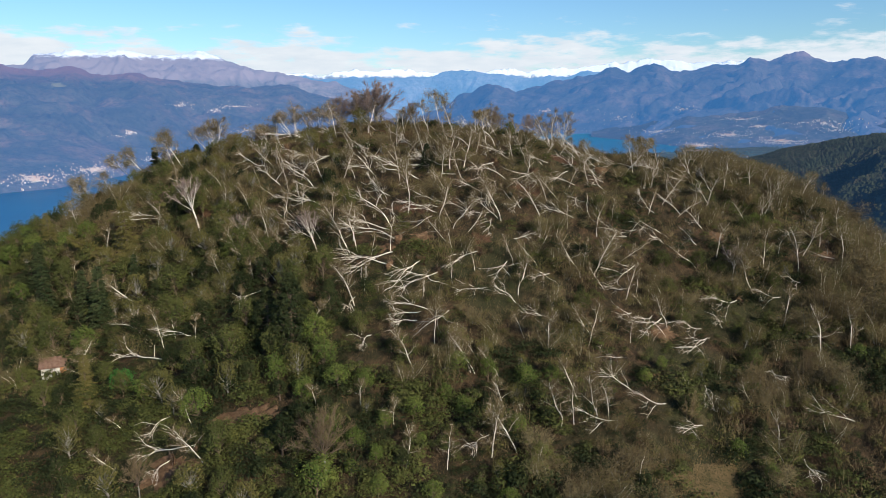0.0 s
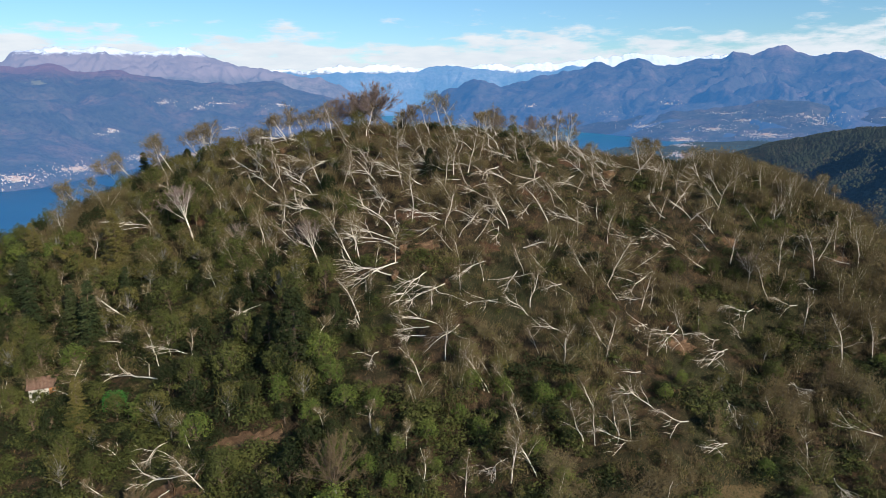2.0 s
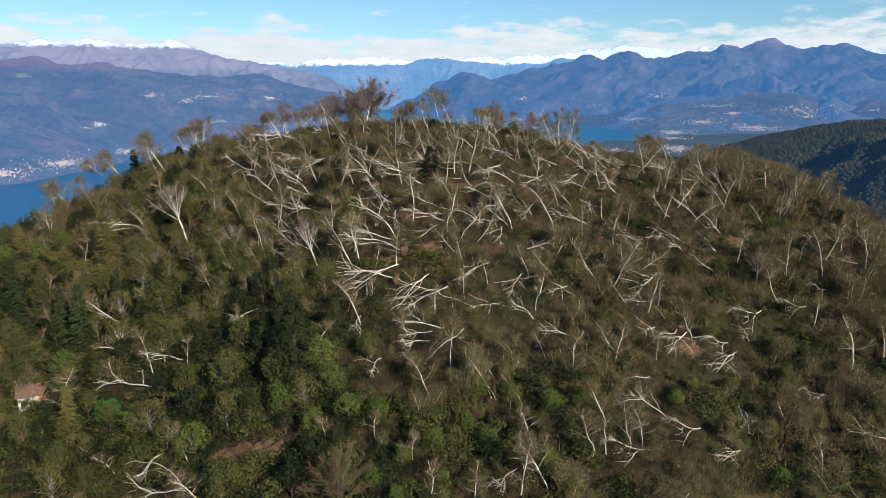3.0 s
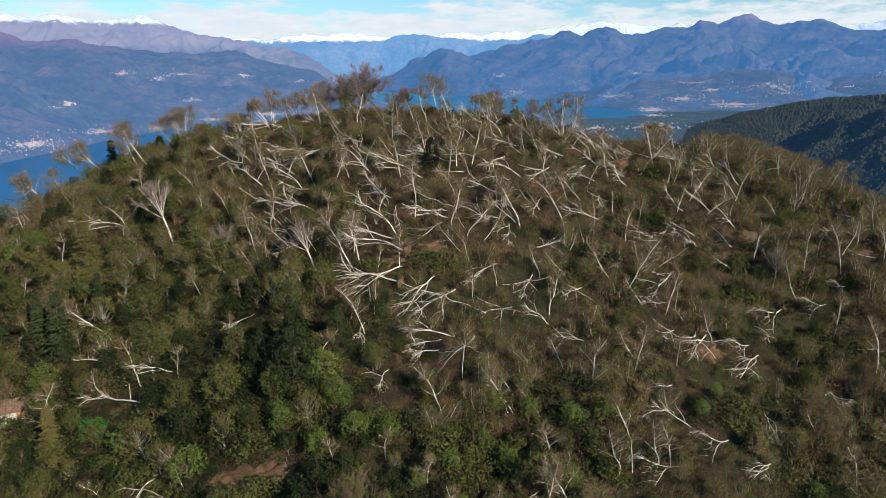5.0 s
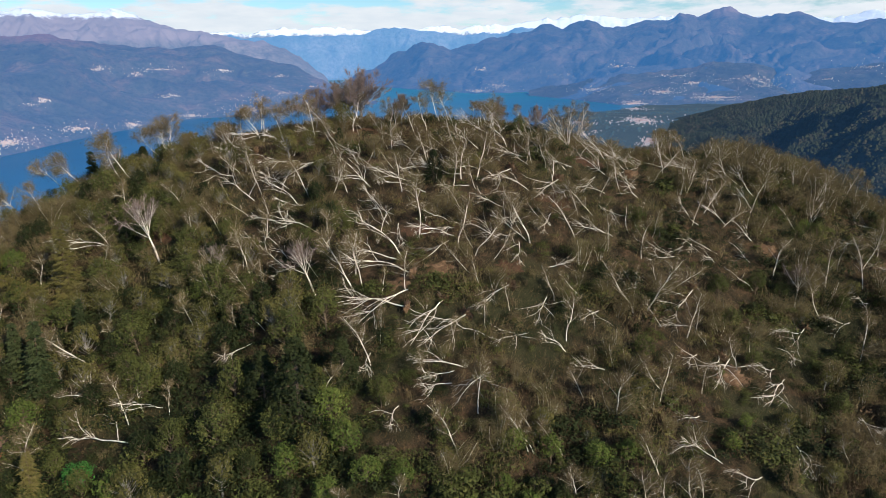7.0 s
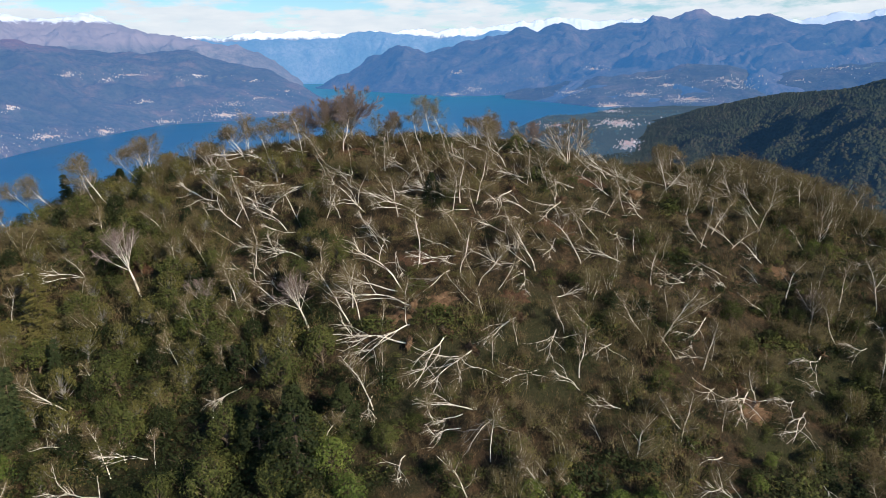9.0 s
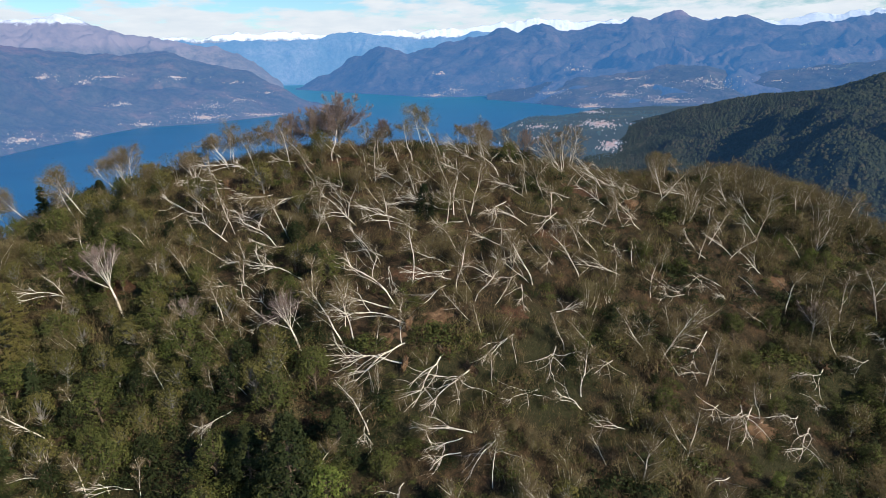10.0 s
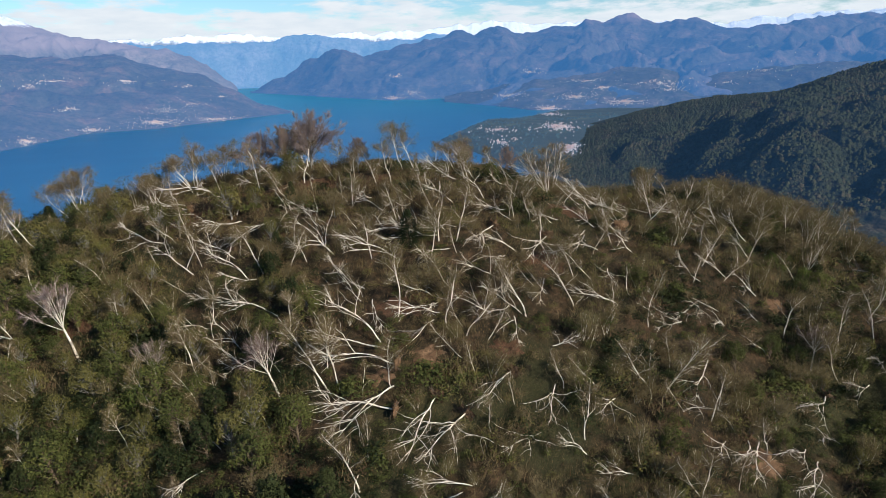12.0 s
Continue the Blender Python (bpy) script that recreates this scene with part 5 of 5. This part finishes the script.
for side in (-1, 1):
    deck = part("roof", Pile().box((-3.6, 0, -0.08), (3.6, 3.05, 0.0)), M_TILE, hut)
    deck.matrix_basis = pose(0, 0, 3.85) @ pose(0, 0, 0, 0, 0, 0 if side > 0 else 180) @ pose(0, 0, 0, -math.degrees(slope))
    if side < 0:
        for c in range(30):
            for r in range(5):
                t = new("roof_tile", tile_mesh)
                t.parent = deck
                t.matrix_basis = pose(-3.48 + c * 0.24, 0.3 + r * 0.58, 0.02 + 0.012 * ((c * 7 + r * 3) % 3), -3)
hut.matrix_basis = pose(-79.3, 133.4, gz(-79.3, 133.4) - 0.7, 0, 0, 24) @ Matrix.Diagonal((0.95, 1.1, 0.9, 1))

# ---- woods on the near slopes: crowns of trees, too many to count ----


def crown_blob(seed):
    rng = np.random.default_rng(seed)
    v, f, m = [], [], 5
    for ph in (0.0, 0.785):
        for j in range(m):
            a = 6.283 * (j + 0.637 * ph) / m
            r = (math.cos(ph) * 0.92 + 0.08) * rng.uniform(0.75, 1.2)
            v.append((r * math.cos(a), r * math.sin(a), math.sin(ph) * rng.uniform(0.85, 1.15)))
    v.append((0, 0, 1.05))
    for j in range(m):
        k = (j + 1) % m
        f += [(j, k, m + k), (j, m + k, m + j), (m + j, m + k, 2 * m)]
    return np.array(v), np.array(f)


# emission on the crowns paints the haze in front of them
def canopy_mat(name, haze_glow, *cols):
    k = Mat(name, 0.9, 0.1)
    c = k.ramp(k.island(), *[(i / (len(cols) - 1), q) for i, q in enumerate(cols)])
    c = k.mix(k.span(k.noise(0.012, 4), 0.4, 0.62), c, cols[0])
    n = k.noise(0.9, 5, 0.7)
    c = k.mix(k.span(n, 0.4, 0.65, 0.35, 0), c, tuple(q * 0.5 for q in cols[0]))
    return k.color(c).glow(haze_glow).bump(n, 1.0, 1.2).m


def woods(name, label, field, az, rr, size, mat, count, seed, groves=False):
    rng = np.random.default_rng(seed)
    a = rng.uniform(*az, count)
    r = np.sqrt(rng.uniform(rr[0] ** 2, rr[1] ** 2, count))
    x, y = HUB[0] + r * np.sin(np.radians(a)), HUB[1] + r * np.cos(np.radians(a))
    z = field(a, r)
    g = ground_height(x, y)
    ok = (z > g - 1) & (z > LAKE + 1.5)
    if groves:
        ok &= fbm(x / 70, y / 70, 3, seed) > np.where((a > 19) & (a < 28) & (r > 900), 0.05, -0.5)
    x, y, z, r = x[ok], y[ok], z[ok], r[ok]
    pile = Pile()
    for n in range(5):
        v0, f0 = crown_blob(seed + n)
        xs, ys, zs = x[n::5, None], y[n::5, None], z[n::5, None]
        s = size * (0.55 + 1.15 * rng.uniform(0, 1, (len(xs), 1)) ** 2.2)
        w = rng.uniform(0.85, 1.2, (len(xs), 1))
        v = np.stack([v0[:, 0] * s * w + xs, v0[:, 1] * s * w + ys, v0[:, 2] * s * 1.3 + zs - 0.1 * s], -1)
        pile.add(v.reshape(-1, 3), (f0[None] + (np.arange(len(v)) * len(v0))[:, None, None]).reshape(-1, 3))
    return tagged(new(name, pile.mesh(name, mat, True)), label, "forest", kind="stuff")


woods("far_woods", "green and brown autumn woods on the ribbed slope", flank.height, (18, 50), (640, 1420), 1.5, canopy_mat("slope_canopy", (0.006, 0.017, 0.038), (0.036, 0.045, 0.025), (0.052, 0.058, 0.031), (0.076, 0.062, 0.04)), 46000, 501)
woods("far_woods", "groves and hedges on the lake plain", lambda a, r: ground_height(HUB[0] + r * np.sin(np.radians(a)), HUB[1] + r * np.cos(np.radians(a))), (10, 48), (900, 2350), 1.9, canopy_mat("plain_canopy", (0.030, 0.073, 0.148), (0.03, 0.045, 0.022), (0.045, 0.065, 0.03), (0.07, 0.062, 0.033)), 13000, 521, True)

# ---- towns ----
# walls and roofs carry distance haze as blue emission; nothing is lit
M_TOWNWALL = Mat("hazed_town_walls", 0.9, 0.1)
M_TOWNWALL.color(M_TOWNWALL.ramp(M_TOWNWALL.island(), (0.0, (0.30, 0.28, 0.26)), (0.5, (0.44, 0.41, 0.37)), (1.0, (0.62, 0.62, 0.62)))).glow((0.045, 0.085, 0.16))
M_TOWNROOF = Mat("hazed_town_roofs", 0.9, 0.1)
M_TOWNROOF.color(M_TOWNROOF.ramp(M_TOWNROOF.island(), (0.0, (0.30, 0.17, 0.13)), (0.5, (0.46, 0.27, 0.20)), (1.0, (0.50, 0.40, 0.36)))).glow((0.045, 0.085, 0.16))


def plain(a, r):
    return ground_height(HUB[0] + r * np.sin(np.radians(a)), HUB[1] + r * np.cos(np.radians(a)))


def town(label, field, r0, r1, spots, size, seed):
    """Houses with gabled roofs round the given spots: bearing, degrees above level, spread in both, how many."""
    rng = np.random.default_rng(seed)
    wall, roof = Pile(), Pile()
    n = np.array([int(q[4] * 2) for q in spots])
    a0, e0, da, de = (np.repeat([q[i] for q in spots], n) for i in range(4))
    k = rng.choice([0.12, 0.25, 0.5, 0.9], len(a0))
    a, el = a0 + rng.normal(0, 1, len(a0)) * da * k, e0 + rng.normal(0, 1, len(a0)) * de * k
    rr = np.linspace(r0, r1, 110)[None] + np.zeros((len(a), 1))      # the first place where the ground stands at that height
    seen = np.degrees(np.arctan2(field(a[:, None] + 0 * rr, rr) - EYELINE, rr)) >= el[:, None]
    r = np.where(seen.any(1), rr[0][seen.argmax(1)], r1) + rng.uniform(-6, 6, len(a))
    xs, ys, zs = HUB[0] + r * np.sin(np.radians(a)), HUB[1] + r * np.cos(np.radians(a)), field(a, r)
    for x, y, z in zip(xs, ys, zs):
        if z < LAKE + 0.8:
            continue
        w, d, h = size * rng.uniform(0.6, 1.5), size * rng.uniform(0.5, 0.9), size * rng.uniform(0.5, 1.0)
        t = rng.uniform(0, 3.14)
        c, q = math.cos(t), math.sin(t)
        p = np.array([(-w, -d, -2), (w, -d, -2), (w, d, -2), (-w, d, -2), (-w, -d, h), (w, -d, h), (w, d, h), (-w, d, h)]) * [0.5, 0.5, 1]
        g = np.array([(-w * 1.08, -d * 1.12, h * 0.97), (w * 1.08, -d * 1.12, h * 0.97), (w * 1.08, d * 1.12, h * 0.97), (-w * 1.08, d * 1.12, h * 0.97), (-w * 1.08, 0, h + d * 0.5), (w * 1.08, 0, h + d * 0.5)]) * [0.5, 0.5, 1]
        turn = np.array([[c, q, 0], [-q, c, 0], [0, 0, 1]])
        wall.add(p @ turn + [x, y, z], [(0, 1, 5, 4), (1, 2, 6, 5), (2, 3, 7, 6), (3, 0, 4, 7)])
        roof.add(g @ turn + [x, y, z], [(0, 1, 5, 4), (2, 3, 4, 5)])
        roof.t.append(np.array([(0, 4, 3), (1, 2, 5)]) + roof.n - 6)
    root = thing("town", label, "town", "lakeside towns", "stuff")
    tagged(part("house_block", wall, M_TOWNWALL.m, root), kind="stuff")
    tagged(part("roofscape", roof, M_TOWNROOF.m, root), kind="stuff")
    return root


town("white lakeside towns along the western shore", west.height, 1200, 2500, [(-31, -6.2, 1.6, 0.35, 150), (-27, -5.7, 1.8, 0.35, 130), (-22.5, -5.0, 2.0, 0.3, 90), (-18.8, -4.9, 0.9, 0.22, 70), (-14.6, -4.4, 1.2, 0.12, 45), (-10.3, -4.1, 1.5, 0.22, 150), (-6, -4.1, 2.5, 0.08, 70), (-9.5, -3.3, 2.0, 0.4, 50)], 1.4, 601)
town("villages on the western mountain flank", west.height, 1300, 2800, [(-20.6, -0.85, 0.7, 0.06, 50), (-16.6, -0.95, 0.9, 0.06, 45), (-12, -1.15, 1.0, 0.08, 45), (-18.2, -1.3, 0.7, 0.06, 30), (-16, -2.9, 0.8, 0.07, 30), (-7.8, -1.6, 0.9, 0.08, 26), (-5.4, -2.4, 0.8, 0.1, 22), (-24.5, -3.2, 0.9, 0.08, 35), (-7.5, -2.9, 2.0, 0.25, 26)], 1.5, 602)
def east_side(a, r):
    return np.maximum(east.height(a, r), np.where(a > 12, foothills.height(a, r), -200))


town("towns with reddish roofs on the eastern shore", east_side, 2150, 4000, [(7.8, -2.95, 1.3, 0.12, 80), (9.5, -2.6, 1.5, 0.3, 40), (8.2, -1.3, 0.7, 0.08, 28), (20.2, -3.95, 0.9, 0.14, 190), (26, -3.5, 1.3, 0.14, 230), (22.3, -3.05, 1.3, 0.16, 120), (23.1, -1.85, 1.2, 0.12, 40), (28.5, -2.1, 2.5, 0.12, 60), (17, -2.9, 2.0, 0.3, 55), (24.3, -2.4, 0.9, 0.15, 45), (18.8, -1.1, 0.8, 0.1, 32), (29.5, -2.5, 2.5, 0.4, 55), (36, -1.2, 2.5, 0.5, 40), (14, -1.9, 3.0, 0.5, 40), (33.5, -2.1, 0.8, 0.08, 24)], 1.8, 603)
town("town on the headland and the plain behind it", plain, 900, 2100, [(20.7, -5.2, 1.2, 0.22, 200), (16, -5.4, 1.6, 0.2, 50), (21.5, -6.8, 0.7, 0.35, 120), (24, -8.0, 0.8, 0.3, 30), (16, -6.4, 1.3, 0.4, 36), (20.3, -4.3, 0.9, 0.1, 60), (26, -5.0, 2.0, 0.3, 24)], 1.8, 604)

# dry grass of the small clearing at the foot
cx_, cy_ = rng0.normal(41.8, 5.0, 5000), rng0.normal(93.5, 3.6, 5000)
cz_ = ground_height(cx_, cy_)
clump = Pile().ribbons(np.stack([cx_, cy_, cz_ - 0.05], 1), rng0.normal(0, 0.22, (5000, 3)) + [0, 0, 0.2], 0.07, rng0)
tagged(new("dry_grass", clump.mesh("dry_grass", M_GRASS)), "dry tawny grass on a small clearing", "grass", kind="stuff")

for x, y, h in ((83, 171, 0.75), (74.5, 171, 0.6), (-84.5, 129.5, 0.8), (-74.0, 129.5, 0.5)):
    OAK.put(stand(x, y, h, 0, dice.uniform(0, 360), 0, 1.1))
M_LAUREL = leaf_mat("laurel_leaves", (0.022, 0.085, 0.016), (0.04, 0.135, 0.024), (0.07, 0.19, 0.04))
LAUREL = Kind(make_tree("laurel_bush", "vivid green laurel bush among brown scrub", broadleaf_parts(120, 4.6, 2.4, 1700, 0.2), (M_BROWNBARK, M_BROWNBARK, M_LAUREL), ("trunk", "branchwork", "foliage"), "", "shrub"))
LAUREL.put(stand(-59.4, 120.0, 1.15, 0, 40, -0.6, 1.0))
